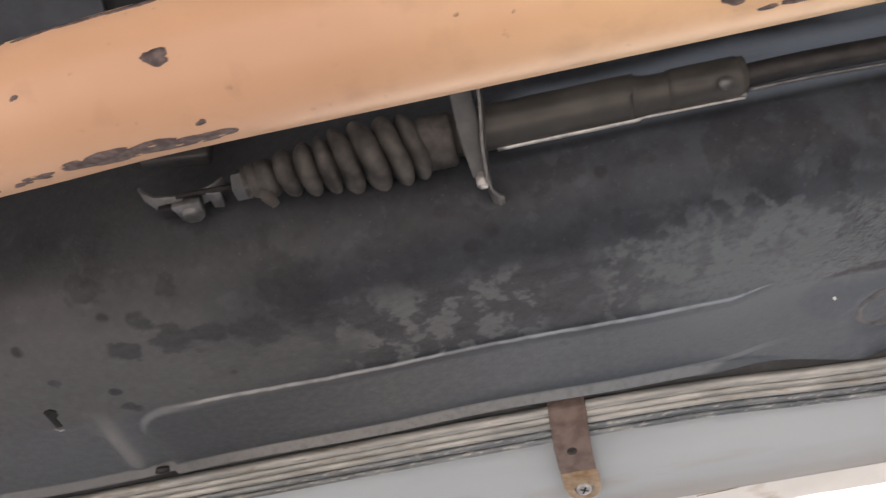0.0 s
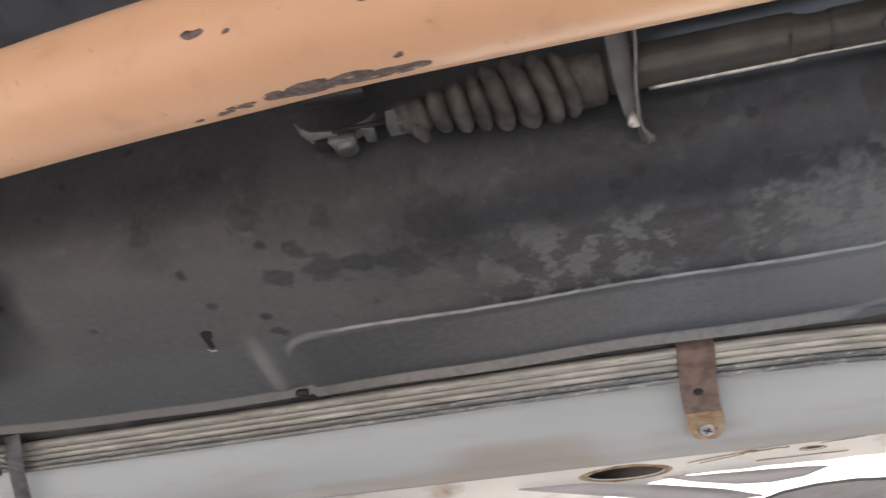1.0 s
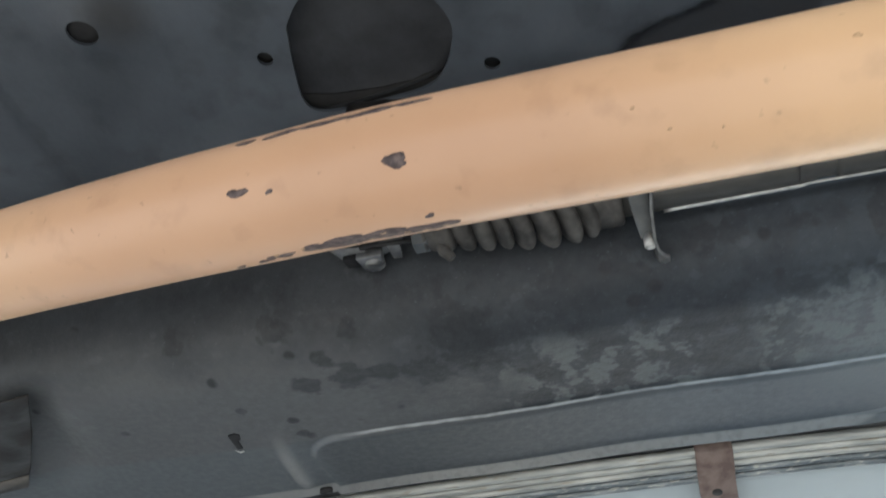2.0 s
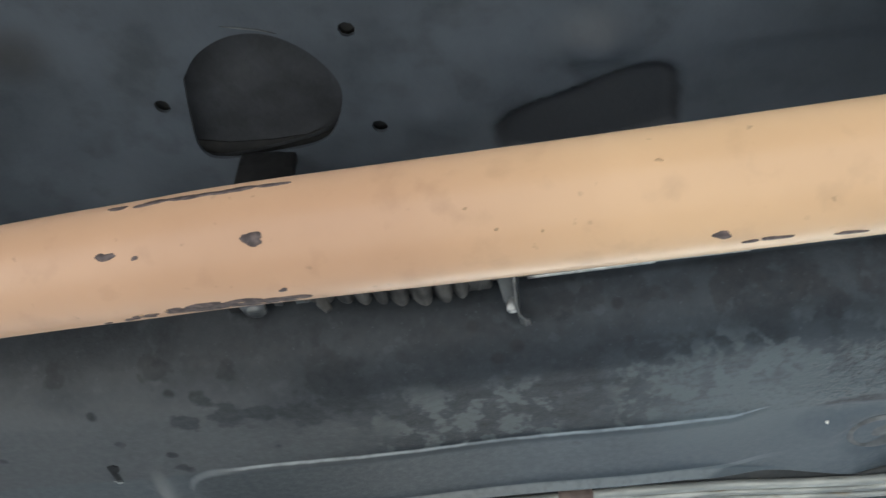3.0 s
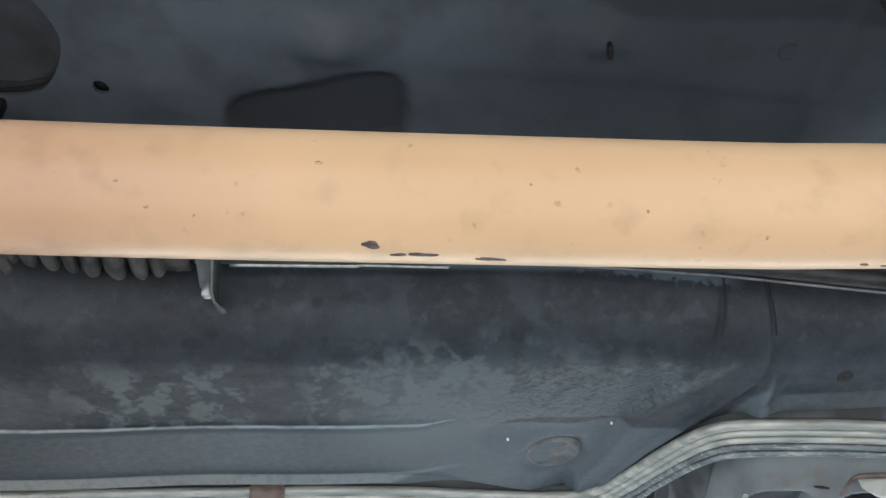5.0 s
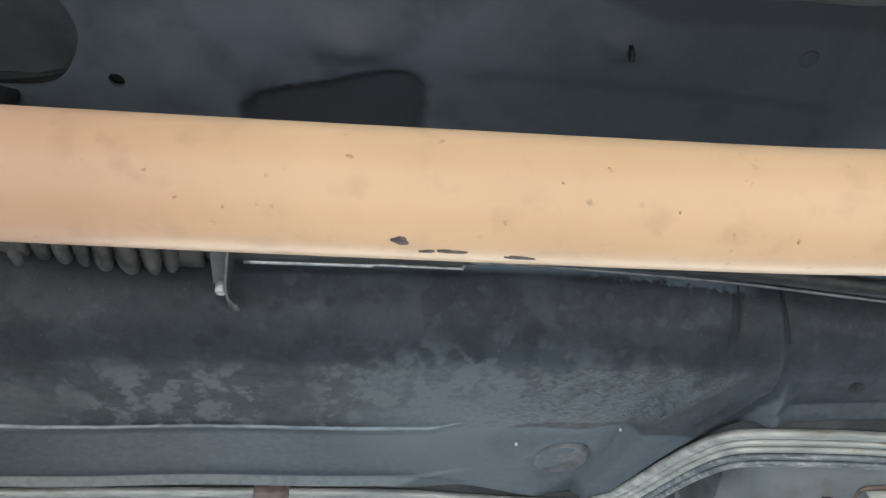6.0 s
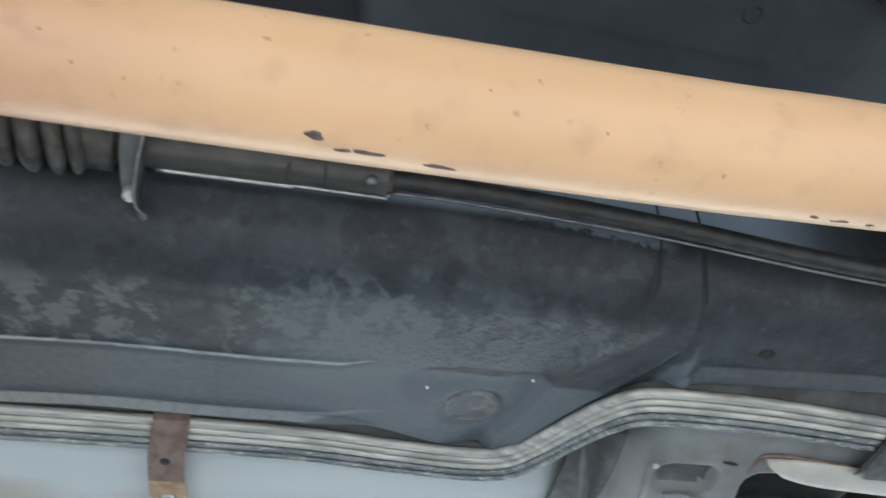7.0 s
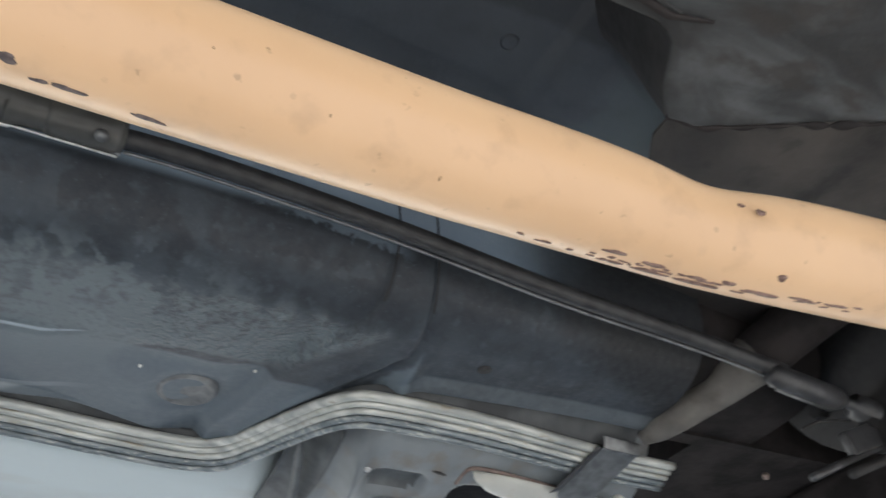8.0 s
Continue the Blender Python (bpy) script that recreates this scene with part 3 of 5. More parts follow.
def box(x0, x1, y0, y1, z0, z1):
    return plate([(x0, y0), (x1, y0), (x1, y1), (x0, y1)], z1 - z0, Matrix.Translation((0, 0, z0)))


def strap(points, width_dir, half, thick, rounded_end=0.0):
    """A bent strip through points with the given half width."""
    bm = bmesh.new()
    w = Vector(width_dir).normalized()
    pts = [Vector(p) for p in points]
    rows = []
    for i, p in enumerate(pts):
        d = (pts[min(i + 1, len(pts) - 1)] - pts[max(i - 1, 0)]).normalized()
        nrm = w.cross(d).normalized() * thick / 2
        h = half[i] if hasattr(half, "__len__") else half
        rows.append([bm.verts.new(q) for q in (p - w * h + nrm, p + w * h + nrm, p + w * h - nrm, p - w * h - nrm)])
    for a, b in zip(rows, rows[1:]):
        for k in range(4):
            bm.faces.new((a[k], a[(k + 1) % 4], b[(k + 1) % 4], b[k]))
    bm.faces.new(rows[0])
    bm.faces.new(rows[-1][::-1])
    bmesh.ops.recalc_face_normals(bm, faces=bm.faces)
    return bm


# ---- ground ----
GROUND = 1.07
tagged(link("ground", box(-60, 60, -60, 60, 0.85, GROUND), CONCRETE, flat=True), "pale sunlit concrete yard under the lifted car", "ground", kind="structure")

# assumed wall, added for the white beyond the sill and its bounced light
tagged(link("backdrop_wall", box(-7, 7, 4.5, 4.7, GROUND, 4.2), WHITE, flat=True), "plain white wall added as a bright backdrop beyond the sill", "wall", kind="structure")

# ---- floor pan with its tunnel side ----
FLOOR = 1.787
X0, X1 = -2.0, 0.74


def edge_y(x):
    """The floor pan's outer edge along the car; it steps inward before the outrigger."""
    return np.interp(x, [-1.3, -0.62, -0.5, -0.42, -0.30, 0.10, 0.13, 0.17, 0.24, 0.268, 0.296, 0.314, 0.333, 0.352, 0.370, 0.404, 0.45, 0.50, 0.75],
                     [0.602, 0.604, 0.610, 0.612, 0.606, 0.600, 0.604, 0.616, 0.639, 0.643, 0.633, 0.602, 0.566, 0.533, 0.512, 0.494, 0.488, 0.484, 0.482])


def lip_depth(x):
    """How far the turned-down lip of the edge hangs."""
    return 0.0065 * (1 - smooth(0.11, 0.19, x)) + 0.0065 * smooth(0.385, 0.41, x)


def rounded(x, y, x0, x1, y0, y1, r):
    """Distance into a rounded rectangle (positive inside)."""
    dx, dy = np.abs(x - (x0 + x1) / 2) - (x1 - x0) / 2 + r, np.abs(y - (y0 + y1) / 2) - (y1 - y0) / 2 + r
    return r - np.hypot(np.maximum(dx, 0), np.maximum(dy, 0)) - np.minimum(np.maximum(dx, dy), 0)


def floor_relief(x, y):
    """Pressings of the floor pan: down is positive."""
    d = 0.0042 * smooth(-0.0015, 0.0035, rounded(x, y + 0.007 * smooth(0.13, 0.165, x), -0.307, 0.40, 0.5225, 0.70, 0.03)) * (1 - smooth(0.12, 0.17, x))
    d = d + 0.0065 * np.exp(-((x + 0.326 + (y - 0.506) * 0.08) / 0.0075) ** 2) * smooth(0.495, 0.54, y) * (1 - smooth(0.58, 0.612, y))
    rr = np.hypot((x - 0.249), (y - 0.575))
    d = d - 0.004 * (1 - smooth(0.022, 0.034, rr))
    lx = np.interp(y, [0.30, 0.38, 0.42, 0.445, 0.506, 0.571, 0.61], [0.346, 0.346, 0.342, 0.330, 0.305, 0.292, 0.28])
    rx = np.interp(y, [0.30, 0.38, 0.42, 0.458, 0.507, 0.56, 0.61], [0.377, 0.377, 0.386, 0.386, 0.361, 0.332, 0.31])
    d = d - 0.007 * smooth(-0.05, -0.01, x - lx) * (1 - smooth(-0.008, 0.0, x - lx)) * smooth(0.43, 0.48, y)
    d = d + 0.0030 * smooth(-0.001, 0.0015, x - lx) * (1 - smooth(-0.0015, 0.001, x - rx))
    d = d - (0.0025 * np.exp(-((x - lx) / 0.0022) ** 2) + 0.0025 * np.exp(-((x - rx) / 0.0022) ** 2)) * (1 - smooth(0.415, 0.45, y))
    # rounded ridge and crease along the channel's outer border, and the folded corner beside it
    d = d + (0.0035 * np.exp(-((x - rx + 0.008) / 0.0045) ** 2) - 0.0032 * np.exp(-((x - rx - 0.001) / 0.0035) ** 2)) * smooth(0.45, 0.475, y)
    d = d + 0.0065 * np.exp(-((x - 0.396 - 0.08 * (y - 0.46)) / 0.0085) ** 2) * smooth(0.445, 0.468, y)
    d = d - 0.012 * np.exp(-((x + 0.50 + 0.25 * (y - 0.45)) / 0.025) ** 2) * smooth(0.40, 0.43, y) * (1 - smooth(0.49, 0.56, y))
    d = d - 0.004 * np.exp(-((x - 0.235) / 0.05) ** 2 - ((y - 0.535) / 0.016) ** 2)
    return d


WALL = [(0.396, 2.015), (0.392, 1.955), (0.388, 1.915), (0.384, 1.87), (0.386, 1.838), (0.402, 1.806), (0.430, 1.790), (0.455, FLOOR)]


def pan_z(x, y):
    """The level of the pan's underside on its flat part."""
    return float(FLOOR - floor_relief(x, y) + 0.0012 * math.sin(x * 9 + y * 14) + 0.0008 * math.sin(x * 31 + y * 5))


def pan_sheet():
    prof = np.array(spline(WALL, 9))
    xs = np.concatenate([np.arange(X0, -0.72, 0.04), np.arange(-0.72, 0.28, 0.004), np.arange(0.28, 0.43, 0.002), np.arange(0.43, 0.644, 0.004)])
    v = np.concatenate([np.linspace(0, 0.965, 66), np.linspace(0.972, 1, 8)])[1:]
    rows_y, rows_z = [], []
    for x in xs:
        e = float(edge_y(x))
        y = np.concatenate([prof[:, 0], 0.455 + (e - 0.455) * v])
        z = np.concatenate([prof[:, 1], np.full(len(v), FLOOR)])
        z = z - floor_relief(x, y) - float(lip_depth(x)) * smooth(e - 0.0045 - 0.013 * float(smooth(0.38, 0.42, x)), e - 0.0010, y)
        z = z + 0.0012 * np.sin(x * 9 + y * 14) + 0.0008 * np.sin(x * 31 + y * 5)
        y = np.concatenate([y, [e + 0.001, e + 0.002]])
        z = np.concatenate([z, [z[-1] + 0.002, FLOOR + 0.02]])
        rows_y.append(y)
        rows_z.append(z)
    Y, Z = np.array(rows_y), np.array(rows_z)
    return grid(np.repeat(xs[:, None], Y.shape[1], 1), Y, Z)


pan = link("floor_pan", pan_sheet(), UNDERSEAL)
co = np.empty(len(pan.data.vertices) * 3)
pan.data.vertices.foreach_get("co", co)
co = co.reshape(-1, 3)
# wear and painted edge light follow the outer lip and the long pressing's border
lip = pan.data.attributes.new("lip", "FLOAT", "POINT")
lip_y = np.where((co[:, 0] > 0.10) & (co[:, 0] < 0.3), np.interp(co[:, 0], [0.10, 0.14, 0.17, 0.21], [0.600, 0.599, 0.594, 0.586]), edge_y(co[:, 0]))
lip.data.foreach_set("value", (lip_y - co[:, 1]) * np.where(co[:, 0] > 0.37, 0.38, 1.0))
rim = pan.data.attributes.new("rim", "FLOAT", "POINT")
rim.data.foreach_set("value", rounded(co[:, 0], co[:, 1], -0.307, 0.40, 0.5225, 0.70, 0.03))
tagged(pan, "dark undersealed pressed steel floor pan with pale mottled dust", "floor pan", kind="structure")


# ---- tunnel roof with the shifter opening ----
SLOT = np.array(spline([(-0.016, 0.345), (-0.012, 0.328), (0.008, 0.3135), (0.046, 0.301), (0.070, 0.2905), (0.092, 0.2845), (0.107, 0.288), (0.115, 0.300), (0.115, 0.325), (0.105, 0.350), (0.04, 0.365), (-0.008, 0.362), (-0.016, 0.345)], 5)[:-1])


def into_slot(x, y):
    """Distance into the recess beside the shifter opening (negative outside)."""
    d = SLOT - (x, y)
    near = float(np.hypot(d[:, 0], d[:, 1]).min())
    e = np.roll(d, -1, 0)
    inside = abs(np.arctan2(d[:, 0] * e[:, 1] - d[:, 1] * e[:, 0], (d * e).sum(1)).sum()) > 3
    return near if inside else -near


def roof_z(x, y):
    z = 1.94 - 0.1 * (x + 0.1) if x > -0.3 else 1.96 - 0.02 * (x + 0.3)
    z -= 0.015 * math.exp(-((x - 0.06) / 0.025) ** 2 - ((y - 0.262) / 0.016) ** 2)
    z -= 0.009 * math.exp(-((x + 0.362) / 0.022) ** 2 - ((y - 0.228) / 0.022) ** 2)
    z -= 0.007 * math.exp(-((x + 0.055) / 0.03) ** 2 - ((y - 0.31) / 0.02) ** 2)
    if -0.04 < x < 0.14 and y > 0.26:
        z += 0.011 * float(smooth(-0.005, 0.010, into_slot(x, y)))
    # lap across the roof behind the round hole
    z -= 0.005 * float(smooth(0.0, 0.006, -0.457 - x))
    # low swage after the slot
    z += 0.0022 * float(smooth(0.0, 0.014, y - 0.272 + 0.02 * x)) * float(smooth(0.10, 0.16, x))
    # boss round the screw, and a lap seam
    z -= 0.008 * math.exp(-((x - 0.235) / 0.013) ** 2 - ((y - 0.241) / 0.011) ** 2)
    z -= 0.005 * float(smooth(0.0, 0.003, x - 0.381 - 0.03 * (y - 0.227)))
    return z


OVAL = [(float(a), float(b)) for a, b in spline([(-0.227, 0.261), (-0.209, 0.242), (-0.182, 0.230), (-0.154, 0.232), (-0.130, 0.250), (-0.117, 0.276), (-0.121, 0.300), (-0.139, 0.327), (-0.171, 0.336), (-0.226, 0.340),
                                                  (-0.241, 0.328), (-0.236, 0.296), (-0.227, 0.261)], 4)[:-1]]
HOLES = [OVAL] + [ellipse(x, y, 0.0060, 0.0060, 16) for x, y in ((-0.100, 0.234), (-0.253, 0.284), (-0.097, 0.319))] + [ellipse(-0.364, 0.229, 0.0115, 0.0105, 20)]
# disc added behind the round hole to set how dark it looks
tagged(link("tunnel_hole_disc", tube([(-0.364, 0.229, 1.9625), (-0.364, 0.229, 1.9585), (-0.364, 0.229, 1.9578)], [0.0135, 0.0135, 0.006], 20), NEARBLACK), "dull black disc filling the round hole in the tunnel roof", "grommet")
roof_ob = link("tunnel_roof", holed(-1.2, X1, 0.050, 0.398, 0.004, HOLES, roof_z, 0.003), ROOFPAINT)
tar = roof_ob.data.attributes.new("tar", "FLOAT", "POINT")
# tarred near side, and the recess's shade painted through the same mask
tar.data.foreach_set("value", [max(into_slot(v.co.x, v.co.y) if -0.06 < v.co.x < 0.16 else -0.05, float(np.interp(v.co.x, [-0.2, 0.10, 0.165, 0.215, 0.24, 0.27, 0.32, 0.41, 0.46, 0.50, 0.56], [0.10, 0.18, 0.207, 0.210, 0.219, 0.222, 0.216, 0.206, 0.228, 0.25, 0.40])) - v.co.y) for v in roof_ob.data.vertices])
tagged(roof_ob, "dark blue-grey tunnel roof with shifter opening and bolt holes", "tunnel roof", kind="structure")


def near_edge(x):
    return np.interp(x, [-2, -0.3, -0.2, -0.13, 0.08, 0.15, 0.24, 0.355, 0.366, 0.385, 0.40, 0.42, 0.52, 0.75], [0.03, 0.045, 0.066, 0.090, 0.10, 0.1275, 0.1245, 0.1215, 0.124, 0.156, 0.170, 0.168, 0.119, 0.09])


def near_sheet(wall):
    xs = np.arange(X0, X1 + 0.001, 0.008)
    rows = []
    for x in xs:
        e = float(near_edge(x)) + 0.002 * noise.noise((x * 40, 0, 0))
        top = roof_z(x, 0.2)
        if wall:
            y = np.array([e + 0.0015, e + 0.003, e + 0.008, e + 0.014, e + 0.022, e + 0.032])
            z = np.array([1.783, 1.790, 1.812, 1.842, 1.868, top + 0.008])
        else:
            y = np.concatenate([np.linspace(-0.46, e - 0.02, 40), [e - 0.008, e - 0.002, e, e + 0.0015]])
            z = np.concatenate([np.full(40, 1.781), [1.7795, 1.7795, 1.7805, 1.784]])
        z = z + np.array([0.0022 * noise.noise((x * 9, q * 9, 3)) + 0.0006 * noise.noise((x * 50, q * 50, 3)) for q in y])
        rows.append((y, z))
    Y, Z = np.array([r[0] for r in rows]), np.array([r[1] for r in rows])
    return grid(np.repeat(xs[:, None], Y.shape[1], 1), Y, Z)


tagged(link("floor_pan_near", near_sheet(False), DUSTY), "dusty grey undersealed floor beside the tunnel", "floor pan", kind="structure")
tagged(link("tunnel_wall_near", near_sheet(True), NEARBLACK), "black tarred side wall of the tunnel", "tunnel wall", kind="structure")
tagged(link("body_shell", box(-2.0, 2.2, -0.47, 0.92, 2.02, 2.06), BLACK, flat=True), "plain dark steel shell closing the car above", "body shell", kind="structure")

# ---- sill ----
def sill_sheet():
    xs = np.concatenate([np.arange(-1.3, 0.36, 0.02), [0.366]])
    prof = np.array(spline([(0.640, 1.84), (0.647, 1.812), (0.660, 1.793), (0.690, 1.774), (0.728, 1.759), (0.746, 1.753), (0.7545, 1.747)], 6))
    Y = np.repeat(prof[None, :, 0], len(xs), 0)
    Z = np.repeat(prof[None, :, 1], len(xs), 0)
    return grid(np.repeat(xs[:, None], len(prof), 1), Y, Z)


def sill_paint():
    """Pale grey paint with a brown water stain along the lower edge."""
    m = material("sillpaint", [(0.3, (0.44, 0.50, 0.52)), (0.6, (0.53, 0.60, 0.62))], scale=8, rough=0.5, bump=0.0002, bump_scale=160, fine=(30, 0.58, 0.75, (0.38, 0.31, 0.22), 0.35), stretch=(0.22, 1, 1))
    n, l = m.node_tree.nodes, m.node_tree.links
    b = n["Principled BSDF"]
    old = b.inputs["Base Color"].links[0].from_socket
    at, t, ad, mr, mx = n.new("ShaderNodeAttribute"), n.new("ShaderNodeTexNoise"), n.new("ShaderNodeMath"), n.new("ShaderNodeMapRange"), n.new("ShaderNodeMix")
    at.attribute_name = "stain"
    t.inputs["Scale"].default_value, t.inputs["Detail"].default_value = 28, 6
    l.new(n["Mapping"].outputs[0], t.inputs["Vector"])
    ad.operation = "MULTIPLY_ADD"
    l.new(t.outputs[0], ad.inputs[0])
    ad.inputs[1].default_value = 0.8
    l.new(at.outputs["Fac"], ad.inputs[2])
    mr.inputs[1].default_value, mr.inputs[2].default_value, mr.inputs[4].default_value = 0.85, 1.45, 0.45
    l.new(ad.outputs[0], mr.inputs[0])
    mx.data_type = "RGBA"
    l.new(mr.outputs[0], mx.inputs[0])
    l.new(old, mx.inputs[6])
    mx.inputs[7].default_value = (0.29, 0.19, 0.105, 1)
    l.new(mx.outputs[2], b.inputs["Base Color"])
    return m


sill_ob = link("sill", sill_sheet(), sill_paint(), solid=0.0012)
stain = sill_ob.data.attributes.new("stain", "FLOAT", "POINT")
stain.data.foreach_set("value", [float(smooth(0.690, 0.732, v.co.y) * (0.5 + 0.55 * smooth(-0.26, -0.18, v.co.x) * (1 - smooth(-0.12, -0.06, v.co.x))) + 0.3 * smooth(0.737, 0.752, v.co.y)) for v in sill_ob.data.vertices])
tagged(sill_ob, "pale grey painted inner sill with brown water stains", "sill", kind="structure")
def flange_z(x, y):
    z = 1.747 - 0.002 * math.sin((y - 0.77) * 60) - 0.02 * max(0.0, (y - 0.86) / 0.04) ** 2
    z += 0.010 * math.exp(-((x + 0.20) / 0.12) ** 2 - ((y - 0.845) / 0.010) ** 2)
    return z


FL = [ellipse(-0.066, 0.776, 0.035, 0.0115, 60, 1), ellipse(0.098, 0.768, 0.010, 0.0030, 40, 2)]
flange = link("sill_flange", holed(-1.3, 0.366, 0.7525, 0.8925, 0.004, FL, flange_z, 0.0008), WHITE)
# the flange is torn away to a narrow strip past its drain hole
for v in flange.data.vertices:
    if v.co.y > 0.79:
        edge = float(np.interp(v.co.x, [-1.3, -0.16, -0.10, -0.045, -0.01, 0.366], [0.892, 0.890, 0.856, 0.802, 0.793, 0.796])) + 0.003 * noise.noise((v.co.x * 40, 2, 0))
        v.co.y = 0.79 + (v.co.y - 0.79) * max(edge - 0.79, 0.001) / 0.1025
        v.co.z = flange_z(v.co.x, v.co.y)
tagged(flange, "white painted sill flange with oval drain holes", "sill", kind="structure")
# added panel behind the drain holes, black for their dark inside
tagged(link("sill_box", box(-1.3, 0.366, 0.757, 0.816, 1.7545, 1.79), NEARBLACK, flat=True), "black panel added inside the sill to darken the drain holes", "sill", kind="structure")
torn = thing("torn_flange", "bent grey-white strip torn from the sill flange", "strip")
part("strip", strap([(-0.035, 0.792, 1.7455), (-0.005, 0.796, 1.7415), (0.03, 0.800, 1.7395), (0.06, 0.802, 1.7390), (0.09, 0.803, 1.7400), (0.112, 0.803, 1.7425)], (0, -0.33, 0.945), [0.0006, 0.003, 0.0055, 0.006, 0.0045, 0.0006], 0.0014), PALE, torn)

for a, b, w in (((-0.010, 0.7690), (0.050, 0.7590), 0.0006), ((0.000, 0.7720), (0.040, 0.7640), 0.0005), ((0.036, 0.7625), (0.078, 0.7605), 0.0013), ((0.050, 0.7790), (0.128, 0.7795), 0.0008), ((0.104, 0.7600), (0.140, 0.7570), 0.0006)):
    pts = [(a[0] + (b[0] - a[0]) * u, a[1] + (b[1] - a[1]) * u + 0.001 * noise.noise((u * 5, a[0] * 30, 2)), 0) for u in np.linspace(0, 1, 8)]
    part("rust_streak", strap([(x, y, flange_z(x, y) - 0.0005) for x, y, _ in pts], (0, 1, 0), [w * (0.3 + 0.9 * abs(noise.noise((p[0] * 90, 3, 0)))) for p in pts], 0.0006), OCHRE, flange, "brown rust streak along the flange")

# this strip stands for the grey shading of a fold in the flange
part("strip", strap([(-0.168, 0.781, 1.7440), (-0.103, 0.790, 1.7405), (-0.043, 0.812, 1.7390), (0.020, 0.838, 1.7385), (0.056, 0.853, 1.7395)], (0, -0.33, 0.945), [0.0006, 0.0055, 0.0070, 0.0058, 0.0006], 0.0014), PALE, torn)
tagged(link("sill_outer_lip", plate([(0.052, 0.872), (0.075, 0.853), (0.105, 0.842), (0.14, 0.840), (0.17, 0.846), (0.366, 0.85), (0.366, 0.903), (0.052, 0.903)], 0.003, Matrix.Translation((0, 0, 1.739))), BOXGREY, flat=True), "grey painted lower lip of the outer sill", "sill", kind="structure")

# ---- exhaust pipe ----
AX = [(-1.25, 0.42, 1.86), (-0.80, 0.330, 1.815), (-0.60, 0.285, 1.788), (-0.35, 0.2335, 1.752), (-0.25, 0.2155, 1.739), (-0.183, 0.2065, 1.732), (-0.122, 0.1995, 1.7265), (0.0, 0.195, 1.7205), (0.12, 0.1925, 1.717),
      (0.254, 0.190, 1.714), (0.30, 0.188, 1.713), (0.36, 0.186, 1.7125), (0.42, 0.178, 1.707), (0.52, 0.160, 1.700), (0.72, 0.126, 1.69), (1.2, 0.05, 1.68)]
PIPE_R = 0.029
axis_pts = [tuple(map(float, p)) for p in spline(AX, 16)]
axis_arr = np.array(axis_pts)


def on_pipe(x, angle, lift=0.0):
    """A place on the pipe: x along the car, angle from outward (0) to down (-90)."""
    y, z = np.interp(x, axis_arr[:, 0], axis_arr[:, 1]), np.interp(x, axis_arr[:, 0], axis_arr[:, 2])
    r = PIPE_R + lift
    return (x, float(y) + r * math.cos(radians(angle)), float(z) + r * math.sin(radians(angle)))


pipe = thing("exhaust_pipe", "peach-orange painted round steel exhaust pipe with chipped paint", "pipe")
dent = [float(PIPE_R - 0.0026 * math.exp(-((p[0] - 0.405) / 0.035) ** 2)) for p in axis_pts]
part("pipe", tube([(x, y + 0.7 * (PIPE_R - r), z - 0.7 * (PIPE_R - r)) for (x, y, z), r in zip(axis_pts, dent)], dent, 56), PEACH, pipe)


def chip(x, angle, a, b, tilt=0.0, rag=0.34):
    """An irregular patch of bare metal, a metres half long and b half wide."""
    if x > 0.28:
        b *= 0.75
    rnd = random.Random(int(x * 9000) + int(angle))
    n, ph = 22, 6.28 * rnd.random()
    bm = bmesh.new()
    mid = bm.verts.new(on_pipe(x, angle, 0.0005))
    ring, rim = [], []
    for k in range(n):
        w = 2 * math.pi * k / n
        r = 1 + rag * (0.6 * math.sin(2 * w + ph) + 0.4 * math.sin(3 * w + 2 * ph) + 0.35 * (rnd.random() * 2 - 1))
        u, v = a * r * math.cos(w), b * r * math.sin(w)
        v += tilt * u
        ring.append(bm.verts.new(on_pipe(x + u, angle + math.degrees(v / PIPE_R), 0.0004)))
        rim.append(bm.verts.new(on_pipe(x + u * 1.06, angle + math.degrees(v * 1.06 / PIPE_R), -0.0004)))
    for k in range(n):
        w = (k + 1) % n
        bm.faces.new((mid, ring[k], ring[w]))
        bm.faces.new((ring[k], rim[k], rim[w], ring[w]))
    bmesh.ops.recalc_face_normals(bm, faces=bm.faces)
    bare = a * b > (0.4e-6 if x > 0.28 else 1.3e-6)
    part("paint_chip", bm, (CHIPRED if x > 0.28 else CHIP) if bare else SPECK, pipe, "bare dark metal where the paint has chipped" if bare else "")


